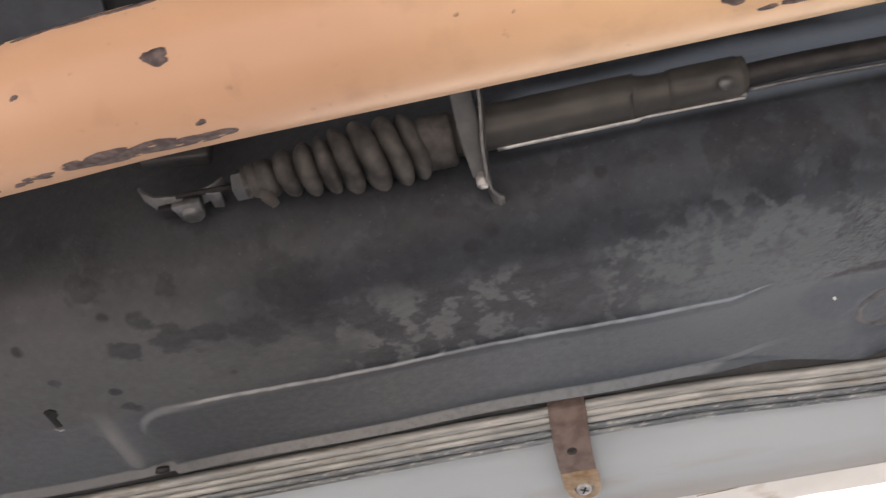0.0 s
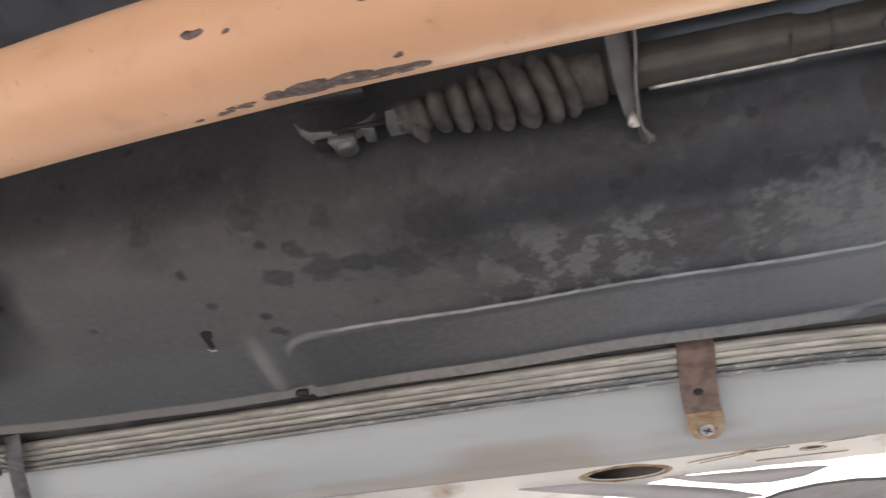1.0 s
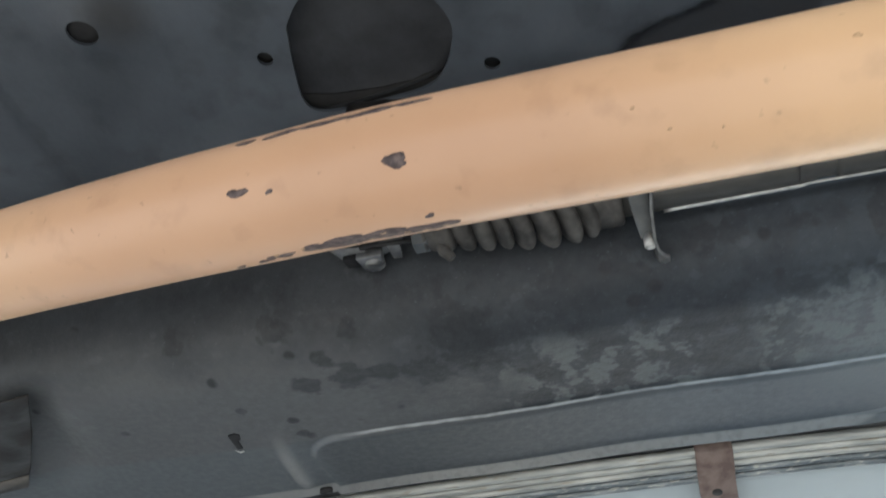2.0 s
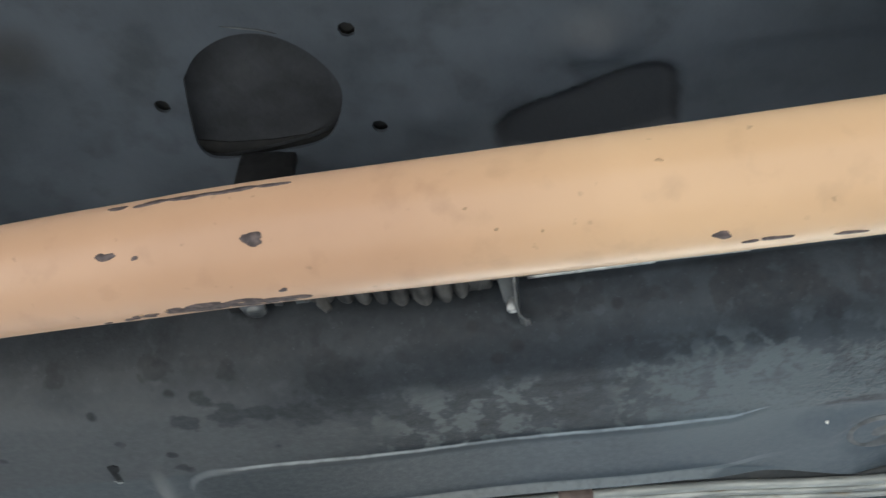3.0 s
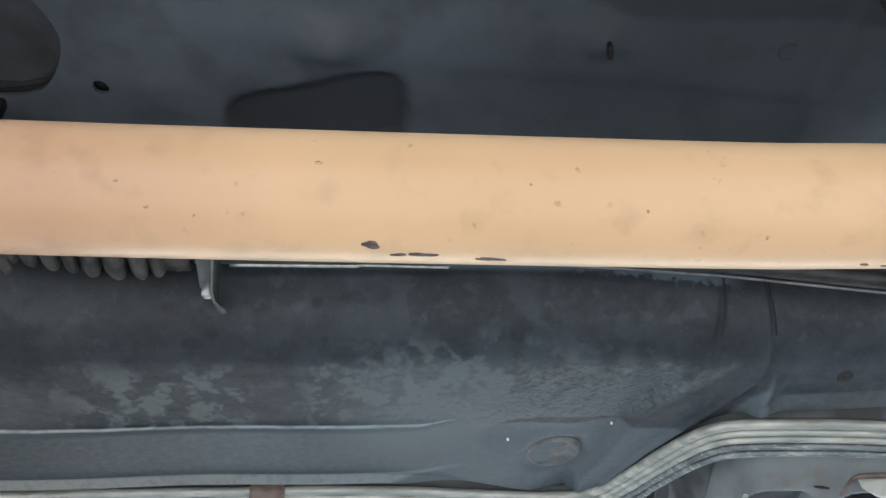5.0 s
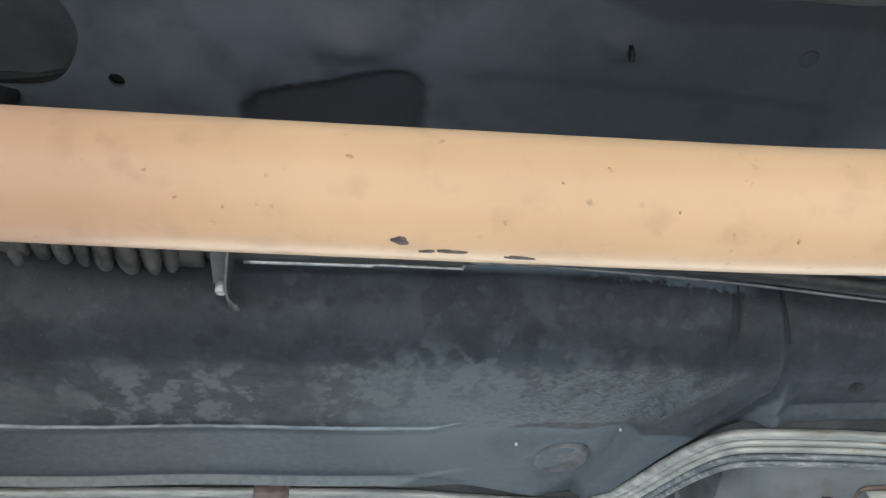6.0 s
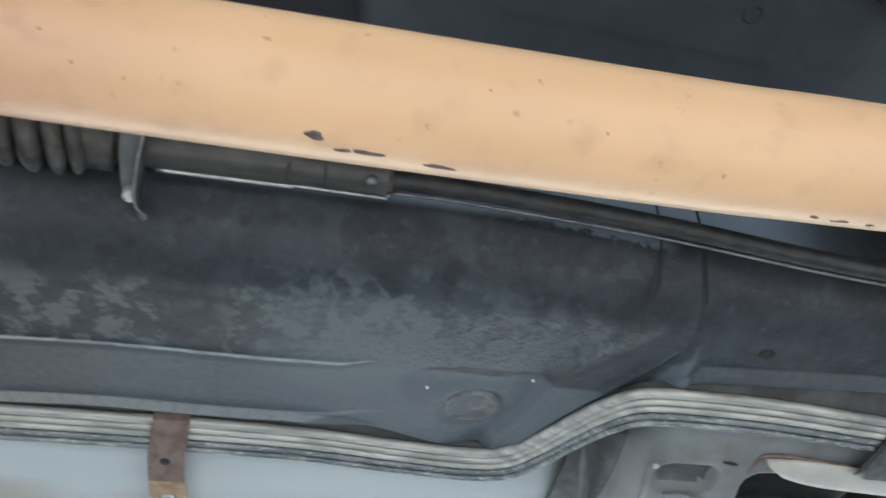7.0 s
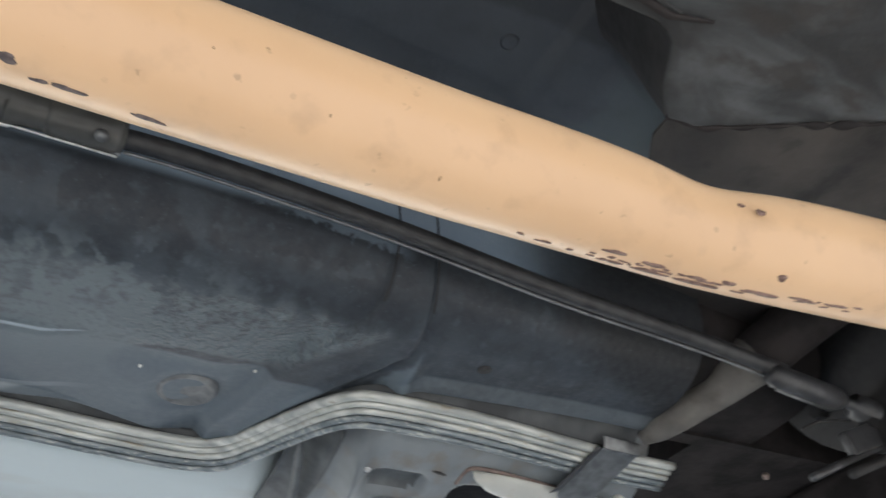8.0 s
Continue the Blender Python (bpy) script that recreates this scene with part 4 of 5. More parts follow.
for c in ((-0.188, -144, 0.0045, 0.0022), (-0.172, -140, 0.0030, 0.0026), (-0.114, -141, 0.0055, 0.0027), (-0.106, -87, 0.0018, 0.0012), (-0.161, -72, 0.007, 0.0032), (-0.148, -72, 0.012, 0.0040), (-0.128, -71, 0.016, 0.0036), (-0.108, -70, 0.011, 0.0030),
          (-0.180, -71, 0.006, 0.0015), (-0.190, -66, 0.0035, 0.0012), (-0.203, -63, 0.002, 0.001), (0.084, -93, 0.0038, 0.0020), (0.096, -80, 0.003, 0.0010), (0.106, -81, 0.0055, 0.0013), (0.136, -75, 0.0065, 0.0011, 0.12),
          (0.062, -164, 0.0015, 0.0007), (0.254, -109, 0.0008, 0.001), (-0.007, -124, 0.0008, 0.0007), (-0.019, -144, 0.0008, 0.0007), (0.012, -118, 0.0006, 0.0006), (0.150, -150, 0.0006, 0.0005), (0.20, -130, 0.0006, 0.0006), (0.17, -165, 0.0008, 0.0005), (0.305, -73, 0.002, 0.0012), (0.319, -70, 0.004, 0.0013), (0.334, -69, 0.002, 0.0012), (0.346, -69, 0.002, 0.001), (0.354, -86, 0.006, 0.0016),
          (0.377, -83, 0.005, 0.0018), (0.360, -68, 0.005, 0.0016), (0.379, -69, 0.010, 0.0018), (0.404, -71, 0.012, 0.0017), (0.403, -82, 0.003, 0.001), (0.418, -86, 0.003, 0.0015), (0.440, -81, 0.010, 0.0016), (0.461, -86, 0.008, 0.0016),
          (0.480, -88, 0.006, 0.0014), (0.440, -108, 0.0026, 0.0022), (0.419, -168, 0.0020, 0.0022), (0.408, -170, 0.0015, 0.0012), (-0.186, -199, 0.006, 0.0014), (-0.167, -198, 0.009, 0.0020), (-0.146, -197, 0.012, 0.0022), (-0.125, -197, 0.011, 0.0020), (-0.106, -197, 0.007, 0.0014)):
    chip(*c)
# crumbled small chips along the scraped underside
rnd = random.Random(7)
for k in range(34):
    x = rnd.uniform(0.345, 0.495)
    chip(x, -70 - (x - 0.345) * 105 + rnd.uniform(-7, 6), rnd.uniform(0.0012, 0.0030), rnd.uniform(0.00045, 0.0008), rnd.uniform(-0.1, 0.1), 0.4)
for k in range(14):
    x = rnd.uniform(-0.205, -0.10)
    chip(x, -69 + rnd.uniform(-7, 5), rnd.uniform(0.0010, 0.0030), rnd.uniform(0.0005, 0.0009), 0.0, 0.4)

# ---- brake lines ----
def bundle_path(k):
    """The run of line k (0: inmost) along the sill, over the step, to the clip."""
    o = (-0.0008, 0.0068, 0.0133, 0.0200, 0.0265)[k]
    sy, sz = 0.885 * o, -0.466 * o
    pts = [(-0.70, 0.655, 1.80), (-0.655, 0.650, 1.792), (-0.62, 0.644, 1.7865), (-0.4, 0.641, 1.7865), (-0.1, 0.635, 1.7865), (0.1, 0.637, 1.7865), (0.20, 0.645, 1.7845), (0.265, 0.646, 1.782),
           (0.295, 0.634, 1.780), (0.314, 0.601, 1.778), (0.331, 0.564, 1.777), (0.346, 0.534, 1.776), (0.364, 0.512, 1.775), (0.386, 0.503, 1.7735), (0.44, 0.501, 1.7725), (0.5, 0.504, 1.772), (0.62, 0.515, 1.770), (0.70, 0.518, 1.770)]
    out = []
    for x, y, z in pts:
        out.append((x + 0.3 * o * (0.27 < x < 0.41), y + sy, z + sz))
    return [tuple(map(float, p)) for p in spline(out, 8)]


for k in range(5):
    line = tagged(link("brake_line", tube(bundle_path(k), (0.0042, 0.0030, 0.0030, 0.0029, 0.0028)[k], 14), GALV if k < 3 else SHADELINE), "galvanised steel brake line with rust specks along the sill" if k < 3 else "steel brake line, coloured greyer for the shade low in the bundle", "brake line", "brake lines along the sill")

# ---- line bracket ----
bracket = thing("line_bracket", "rusty brown steel strap bracket screwed over the brake lines", "bracket")
part("strap", strap([(0.008, 0.630, 1.795), (0.008, 0.631, 1.785), (0.0075, 0.636, 1.779), (0.0065, 0.66, 1.7665), (0.007, 0.680, 1.7600), (0.0075, 0.688, 1.7578)], (1, 0, 0), 0.015, 0.0022), RUST, bracket, bevel=0.0006)
part("strap_foot", strap([(0.0075, 0.6885, 1.7575), (0.0085, 0.6975, 1.7560), (0.0090, 0.7095, 1.7545), (0.0095, 0.7215, 1.7522), (0.0100, 0.7265, 1.7512), (0.0100, 0.7295, 1.7507)], (1, 0, 0), [0.015, 0.0155, 0.0155, 0.0135, 0.010, 0.006], 0.0024), OCHRE, bracket, "yellow-brown corroded strap end", bevel=0.0005)
screw = part("screw", tube([(0.0095, 0.7135, 1.7557), (0.0095, 0.7110, 1.7502), (0.0095, 0.7107, 1.7494)], [0.0064, 0.0062, 0.005], 16), ZINC, bracket, "bright zinc screw head")

# ---- parking brake cable ----
cable = thing("parking_brake_cable", "black parking brake cable with ribbed rubber boot and hanger", "cable")
part("cable_sheath", tube([tuple(map(float, p)) for p in spline([(0.13, 0.365, 1.8345), (0.2, 0.365, 1.8345), (0.33, 0.365, 1.8255), (0.47, 0.365, 1.8095), (0.60, 0.365, 1.8005), (0.70, 0.365, 1.7905)], 8)], 0.0068, 18), CABLEBLACK, cable)
part("sleeve", tube([tuple(map(float, p)) for p in spline([(-0.03, 0.366, 1.838), (0.03, 0.366, 1.838), (0.075, 0.366, 1.838), (0.082, 0.366, 1.8375), (0.10, 0.366, 1.837), (0.145, 0.366, 1.837)], 4)],
                    [0.0138] * 12 + [0.0130, 0.0121, 0.0115] + [0.0112] * 6, 24), SLEEVE, cable, "grey-green cable sleeve")


RIBS = ((-0.1455, 0.0125), (-0.1325, 0.0150), (-0.1185, 0.0176), (-0.1075, 0.0186), (-0.0970, 0.0212), (-0.0810, 0.0228), (-0.0655, 0.0222), (-0.0535, 0.0210))


def bellows():
    """A leaning ribbed boot of plump rounded folds that meet in sharp valleys."""
    cx = [-0.160, -0.1545] + [r[0] for r in RIBS] + [-0.040]
    cr = [0.0105, 0.0110] + [r[1] for r in RIBS] + [0.0165]
    pts, rad = [], []
    for x in np.linspace(-0.160, -0.040, 300):
        k = int(np.clip(np.searchsorted(cx, x) - 1, 0, len(cx) - 2))
        u = (x - cx[k]) / (cx[k + 1] - cx[k])
        top = cr[k] + (cr[k + 1] - cr[k]) * u
        near = min(1.0, min(u, 1 - u) * 2.1)
        dip = (1 - math.sqrt(max(1 - 0.97 * near * near, 0))) * (0.50 if k > 1 else 0.12)
        pts.append((float(x), 0.366, 1.835))
        rad.append(float(top * (1 - dip)))
    bm = tube(pts, rad, 48)
    for v in bm.verts:
        d = 1.835 - v.co.z
        lean = 0.14 + 0.20 * float(smooth(-0.125, -0.09, v.co.x))
        v.co.x += lean * d + 0.0012 * noise.noise((v.co.x * 30, v.co.y * 60, v.co.z * 60))
        v.co.z -= 0.0012 * noise.noise((v.co.x * 70, v.co.y * 20, 4))
    return bm


boot = part("boot", bellows(), RUBBER, cable, "dusty ribbed grey rubber boot")

part("boot_cuff", tube([(-0.050, 0.366, 1.835), (-0.046, 0.366, 1.835), (-0.030, 0.366, 1.835), (-0.028, 0.366, 1.835)], [0.0155, 0.0165, 0.0165, 0.0145], 24), RUBBER, boot)
part("adjuster_nut", tube([(-0.1665, 0.366, 1.834), (-0.1655, 0.366, 1.834), (-0.156, 0.366, 1.834), (-0.155, 0.366, 1.834)], [0.0075, 0.0098, 0.0098, 0.0075], 6), PLUGGREY, cable, "dull steel adjuster nut", flat=True)
part("adjuster_rod", tube([(-0.205, 0.3665, 1.8365), (-0.19, 0.3665, 1.8355), (-0.16, 0.366, 1.834)], 0.0018, 10), NEARBLACK, cable)
part("rubber_tag", tube([(-0.150, 0.366, 1.834), (-0.146, 0.368, 1.822), (-0.141, 0.370, 1.8155)], [0.005, 0.0045, 0.003], 8), RUBBER, boot)
hanger = part("hanger_tab", strap([(-0.0185, 0.336, 1.852), (-0.0185, 0.346, 1.836), (-0.0180, 0.357, 1.8215), (-0.0165, 0.3740, 1.807)], (1, 0, 0), [0.0068, 0.0068, 0.0062, 0.0045], 0.004), PLUGGREY, cable, "grey steel hanger tab", bevel=0.001)
part("hanger_bolt", tube([(-0.0160, 0.3730, 1.812), (-0.0160, 0.3755, 1.8015), (-0.0160, 0.3760, 1.8000)], [0.0040, 0.0040, 0.0028], 10), ZINC, hanger, "bright bolt end")
part("hanger_hook", strap([(-0.0075, 0.338, 1.850), (-0.0085, 0.350, 1.834), (-0.0120, 0.369, 1.819), (-0.0130, 0.384, 1.806), (-0.0117, 0.387, 1.8015), (-0.0085, 0.389, 1.800), (-0.0055, 0.390, 1.8008)], (0, 0.93, 0.36), [0.017, 0.017, 0.016, 0.014, 0.011, 0.009, 0.006], 0.0018), STEEL, cable, "thin steel hook plate", bevel=0.0004)
ferrule = part("ferrule", tube([(0.100, 0.366, 1.8368), (0.104, 0.366, 1.8367), (0.140, 0.366, 1.8365), (0.1435, 0.366, 1.8365)], [0.0115, 0.0124, 0.0124, 0.0112], 24), SLEEVE, cable, "crimped cable ferrule")
part("ferrule_rivet", tube([(0.131, 0.3605, 1.8275), (0.131, 0.3570, 1.8240)], 0.0042, 12), STEEL, ferrule, "bright rivet head")
part("ferrule_tail", tube([(0.141, 0.371, 1.827), (0.1445, 0.3715, 1.8262)], 0.0018, 8), STEEL, ferrule)
# steel strip in place of the highlight on the cable's lower side
part("cable_glint", tube([tuple(map(float, p)) for p in spline([(0.146, 0.3712, 1.8292), (0.2, 0.3712, 1.8282), (0.33, 0.3712, 1.8192), (0.47, 0.3712, 1.8032), (0.60, 0.3712, 1.7942), (0.69, 0.3712, 1.785)], 8)], 0.0012, 8), STEEL, cable, "pale strip standing in for the highlight along the black cable")
part("cable_end_fitting", tube([(0.680, 0.366, 1.786), (0.688, 0.366, 1.7845), (0.756, 0.365, 1.776), (0.764, 0.365, 1.775)], [0.007, 0.0105, 0.0105, 0.007], 20), BLACK, cable, "black cable end fitting")
part("cable_end_collar", tube([(0.762, 0.365, 1.7755), (0.778, 0.365, 1.7735), (0.7795, 0.365, 1.7733), (0.85, 0.364, 1.764), (0.86, 0.364, 1.763)], [0.005, 0.005, 0.0115, 0.0115, 0.009], 20), BLACK, cable)
# the fitting's lower highlight, made as a thin steel strip
part("fitting_glint", tube([(0.690, 0.3715, 1.7748), (0.722, 0.3713, 1.7705), (0.752, 0.371, 1.7668)], 0.0013, 8), STEEL, cable, "bright strip standing in for the highlight under the end fitting")

# ---- cable equaliser ----
yoke = thing("cable_equaliser", "dull grey steel cable yoke with a bolt beneath", "yoke")
part("saddle", strap([(-0.2335, 0.370, 1.8535), (-0.2290, 0.3705, 1.8460), (-0.2210, 0.372, 1.8395), (-0.2080, 0.373, 1.8370), (-0.1930, 0.373, 1.8375), (-0.1830, 0.3725, 1.8410), (-0.1775, 0.372, 1.8475)], (0, 0.9, -0.43), [0.0012, 0.0032, 0.0045, 0.0050, 0.0050, 0.0045, 0.0030], 0.0022), DARKSTEEL, yoke, bevel=0.0005)
part("ear", plate([(-0.1855, 0.366), (-0.1765, 0.368), (-0.1785, 0.381), (-0.1850, 0.380)], 0.003, Matrix.Translation((0, 0, 1.8330))), DARKSTEEL, yoke, bevel=0.0006)
part("stop", plate([(-0.2185, 0.370), (-0.2085, 0.370), (-0.2090, 0.3805), (-0.2175, 0.3795)], 0.004, Matrix.Translation((0, 0, 1.8310))), NEARBLACK, yoke, "black stop under the saddle", bevel=0.0006)
lug = part("lug", plate([(-0.2075, 0.366), (-0.1890, 0.366), (-0.1905, 0.3795), (-0.1950, 0.3830), (-0.2010, 0.3825), (-0.2050, 0.3785)], 0.005, Matrix.Translation((0, 0, 1.8265))), DARKSTEEL, yoke, bevel=0.0008)
part("bolt", tube([(-0.197, 0.373, 1.838), (-0.197, 0.3755, 1.8262), (-0.197, 0.376, 1.8250)], [0.0065, 0.0065, 0.005], 14), STEEL, lug, "dull zinc bolt end")

# ---- shifter opening ----
shift = thing("shifter_boot", "black rubber shifter boot above the tunnel opening", "boot")
bm = bmesh.new()
mid = bm.verts.new((-0.172, 0.28, 1.966))
rings = []
for rr, zz in ((0.35, 1.9665), (0.8, 1.9668), (1.0, 1.9660), (1.10, 1.9625)):
    rings.append([bm.verts.new((-0.172 + (x + 0.172) * rr, 0.28 + (y - 0.28) * rr, zz)) for x, y in OVAL])
nn = len(OVAL)
for k in range(nn):
    bm.faces.new((mid, rings[0][k], rings[0][(k + 1) % nn]))
    for a, b in zip(rings, rings[1:]):
        bm.faces.new((a[k], b[k], b[(k + 1) % nn], a[(k + 1) % nn]))
bmesh.ops.recalc_face_normals(bm, faces=bm.faces)
part("boot_skin", bm, BOOTSKIN, shift, solid=0.002)
# shadow band at the foot of the opening, made as a black plate
part("boot_shade", plate([(-0.262, 0.320), (-0.244, 0.327), (-0.221, 0.334), (-0.185, 0.3375), (-0.160, 0.337), (-0.137, 0.331), (-0.112, 0.318), (-0.105, 0.355), (-0.262, 0.358)], 0.0012, Matrix.Translation((0, 0, 1.9638))), NEARBLACK, shift, "black plate for the shade along the boot's lower edge")
part("lever", strap([(-0.189, 0.3405, 1.950), (-0.191, 0.342, 1.930), (-0.194, 0.345, 1.905), (-0.199, 0.349, 1.87), (-0.20, 0.352, 1.85)], (1, 0.12, 0), 0.0215, 0.010), CABLEBLACK, shift, "black lever strap", bevel=0.002)


fix = thing("tunnel_screw", "dark painted screw in the tunnel roof", "screw", "tunnel roof screws")
part("head", strap([(0.238, 0.241, roof_z(0.238, 0.241) + 0.003), (0.238, 0.241, roof_z(0.238, 0.241) - 0.004), (0.2385, 0.242, roof_z(0.238, 0.241) - 0.0065)], (0.15, 1, 0), [0.0045, 0.0045, 0.003], 0.003), NEARBLACK, fix, bevel=0.0006)
plug = tagged(link("tunnel_plug", tube([(0.354, 0.235, roof_z(0.354, 0.235) + 0.004), (0.354, 0.235, roof_z(0.354, 0.235) - 0.0004), (0.354, 0.235, roof_z(0.354, 0.235) - 0.0008)], [0.0066, 0.0066, 0.0045], 18), ROOFPAINT), "round dark plug in the tunnel roof", "plug")

# discs added behind the bolt holes to set their dark inside
for x, y in ((-0.100, 0.234), (-0.253, 0.284), (-0.097, 0.319)):
    part("hole_backing", tube([(x, y, roof_z(x, y) + 0.011), (x, y, roof_z(x, y) + 0.0065), (x, y, roof_z(x, y) + 0.0055)], [0.0095, 0.0095, 0.004], 14), NEARBLACK, roof_ob, "black disc added up inside the bolt hole")
part("scratch", strap([(x, y, roof_z(x, y) - 0.0002) for x, y in ((-0.184, 0.2215), (-0.171, 0.2245), (-0.160, 0.2270), (-0.148, 0.2315))], (-0.25, 1, 0), [0.0002, 0.0006, 0.0006, 0.0002], 0.0008), STEEL, roof_ob, "bright scratch through the paint")

# ---- outrigger behind the step ----
rig = thing("outrigger", "grey painted steel outrigger box with rusted edges", "outrigger")


def outrigger_sheet(a, b):
    """The box's pressed underside from a to b along the car, with a pocket, a deep recess behind the flap and a rounded fold."""
    xs = np.linspace(a, b, max(8, int((b - a) / 0.0016)))
    base = [(0.505, 1.815), (0.520, 1.787), (0.532, 1.772), (0.556, 1.757), (0.590, 1.748), (0.640, 1.742), (0.70, 1.738), (0.76, 1.736), (0.775, 1.750)]
    pts = np.array(spline(base, 12))
    rows = []
    for x in xs:
        k = float(smooth(0.352, 0.415, x))
        y = pts[:, 0] + (1 - k) * 0.075 + 0.02 * smooth(0.55, 0.72, x)
        z = pts[:, 1] + (1 - k) * 0.022
        z = z + 0.012 * smooth(-0.004, 0.009, rounded(x, y, 0.412, 0.470, 0.578, 0.612, 0.014))
        z = z + 0.060 * smooth(-0.004, 0.012, rounded(x, y, 0.494 + 0.25 * (y - 0.58), 0.72, 0.583, 0.74, 0.02))
        fold = np.interp(y, [0.54, 0.56, 0.59, 0.62, 0.66, 0.74], [0.392, 0.394, 0.402, 0.408, 0.412, 0.416])
        z = z - 0.006 * np.exp(-((x - fold) / 0.0055) ** 2) + 0.004 * np.exp(-((x - fold + 0.014) / 0.006) ** 2)
        rows.append((y, z))
    Y, Z = np.array([r[0] for r in rows]), np.array([r[1] for r in rows])
    return grid(np.repeat(xs[:, None], Y.shape[1], 1), Y, Z)


def flap_sheet():
    """A plate bent down from the torn edge of the box."""
    up = np.array(spline([(0.499, 0.557), (0.515, 0.5555), (0.534, 0.555), (0.572, 0.559), (0.619, 0.564), (0.66, 0.569)], 5))
    low = np.array(spline([(0.501, 0.5575), (0.510, 0.5630), (0.525, 0.5735), (0.565, 0.5855), (0.638, 0.5935), (0.68, 0.598)], 5))
    X, Y, Z = [], [], []
    for u in np.linspace(0, 1, 6):
        X.append(up[:, 0] * (1 - u) + low[:, 0] * u)
        Y.append(up[:, 1] * (1 - u) + low[:, 1] * u)
        Z.append(np.full(len(up), 1.752 - 0.008 * u - 0.0025 * math.sin(math.pi * u)))
    return grid(np.array(X), np.array(Y), np.array(Z))


skin = part("box_skin", outrigger_sheet(0.386, 0.69), BOXGREY, rig, solid=0.0015)
# pocket and recess behind the flap painted darker for the shade inside them
skin.data.materials.append(PLUGGREY)
skin.data.materials.append(NEARBLACK)
for p in skin.data.polygons:
    x, y = p.center.x, p.center.y
    if rounded(x, y, 0.494 + 0.25 * (y - 0.58), 0.72, 0.583, 0.74, 0.02) > 0.003:
        p.material_index = 2
    elif rounded(x, y, 0.412, 0.470, 0.578, 0.612, 0.014) > 0.004:
        p.material_index = 1
# the end's shade is painted as a darker grey than the box
part("box_end", outrigger_sheet(0.352, 0.386), PLUGGREY, rig, "end of the box in a darker grey for the shade there", solid=0.0015)
part("web", tube([tuple(map(float, p)) for p in spline([(0.352, 0.590, 1.772), (0.360, 0.615, 1.766), (0.372, 0.66, 1.752), (0.382, 0.72, 1.742)], 5)], [0.0025] * 4 + [0.004] * 12, 14), PLUGGREY, rig, "rounded grey fold at the end of the box")
part("pocket_lip", strap([(0.431, 0.620, 1.7425), (0.442, 0.6165, 1.7420), (0.454, 0.6175, 1.7415), (0.476, 0.631, 1.7405)], (0.2, 1, 0), [0.001, 0.003, 0.003, 0.001], 0.002), BOXGREY, rig, bevel=0.0005)
part("slit", strap([(0.466, 0.5690, 1.7525), (0.473, 0.5700, 1.7520), (0.480, 0.5712, 1.7515)], (0, 1, -0.25), [0.0004, 0.0014, 0.0004], 0.002), NEARBLACK, rig, "small dark slit")
part("rust_lip", tube([tuple(map(float, p)) for p in spline([(0.495, 0.580, 1.7495), (0.4955, 0.567, 1.7530), (0.498, 0.5590, 1.7545), (0.505, 0.5560, 1.7548), (0.521, 0.5555, 1.7545), (0.545, 0.5578, 1.7535), (0.575, 0.5605, 1.7525), (0.612, 0.566, 1.751)], 6)], [float(v) for v in np.linspace(0.0017, 0.0022, 43)], 8), RUST, rig, "rusty torn steel edge")
part("bent_flap", flap_sheet(), CREAM, rig, "cream painted bent steel flap", solid=0.0015)
part("screw", tube([(0.410, 0.5835, 1.7545), (0.409, 0.5805, 1.7500), (0.409, 0.5803, 1.7492)], [0.0034, 0.0032, 0.0022], 10), ZINC, rig, "small bright screw")

# ---- clip and line ends ----
CLIP0, CLIP1 = (0.628, 0.509, 1.7695), (0.609, 0.552, 1.7470)
clip_ = thing("line_clip", "dull grey steel clip across the brake lines", "clip")
part("clip_plate", strap([(CLIP0[0] - 0.004, CLIP0[1] - 0.012, CLIP0[2] + 0.006), (CLIP0[0] - 0.002, CLIP0[1] - 0.007, CLIP0[2] - 0.003), CLIP0, CLIP1, (CLIP1[0] + 0.004, CLIP1[1] + 0.012, CLIP1[2] - 0.004)], (1, 0.05, 0), 0.0215, 0.002), STEEL, clip_, bevel=0.0005)
# black strip put in as the shadow along the clip's side
part("clip_shadow", strap([(CLIP0[0] - 0.0250, CLIP0[1] - 0.004, CLIP0[2] - 0.001), (CLIP0[0] - 0.0245, CLIP0[1], CLIP0[2] - 0.002), (CLIP1[0] - 0.0245, CLIP1[1], CLIP1[2] - 0.002), (CLIP1[0] - 0.0250, CLIP1[1] + 0.006, CLIP1[2] - 0.002)], (0.9, 0.0, 0.3), 0.004, 0.0015), BLACK, clip_)
part("clip_foot", tube([(0.652, 0.551, 1.744), (0.664, 0.557, 1.741)], [0.006, 0.008], 14), WHITE, clip_, "pale plastic clip foot")

# ---- strut across the tunnel mouth ----
strut = thing("tunnel_strut", "dusty brown-grey flattened steel strut behind the cable", "strut")
part("tube", tube([tuple(map(float, p)) for p in spline([(0.640, 0.490, 1.775), (0.655, 0.465, 1.783), (0.680, 0.433, 1.800), (0.692, 0.411, 1.810), (0.704, 0.389, 1.820)], 6)], [float(v) for v in np.interp(np.linspace(0, 1, 25), [0, 0.15, 0.6, 1], [0.006, 0.011, 0.019, 0.024])], 20), LEAF, strut)
# black colour on this end stands for the shade behind the cable
part("shaded_end", tube([tuple(map(float, p)) for p in spline([(0.703, 0.391, 1.819), (0.735, 0.345, 1.846), (0.79, 0.27, 1.885)], 6)], [float(v) for v in np.linspace(0.0242, 0.027, 13)], 20), PITCH, strut, "strut end painted black for the shade behind the cable")

# ---- gearbox and dark bay past the pan ----
gear = thing("gearbox", "oily black cast gearbox in the dark bay", "gearbox")


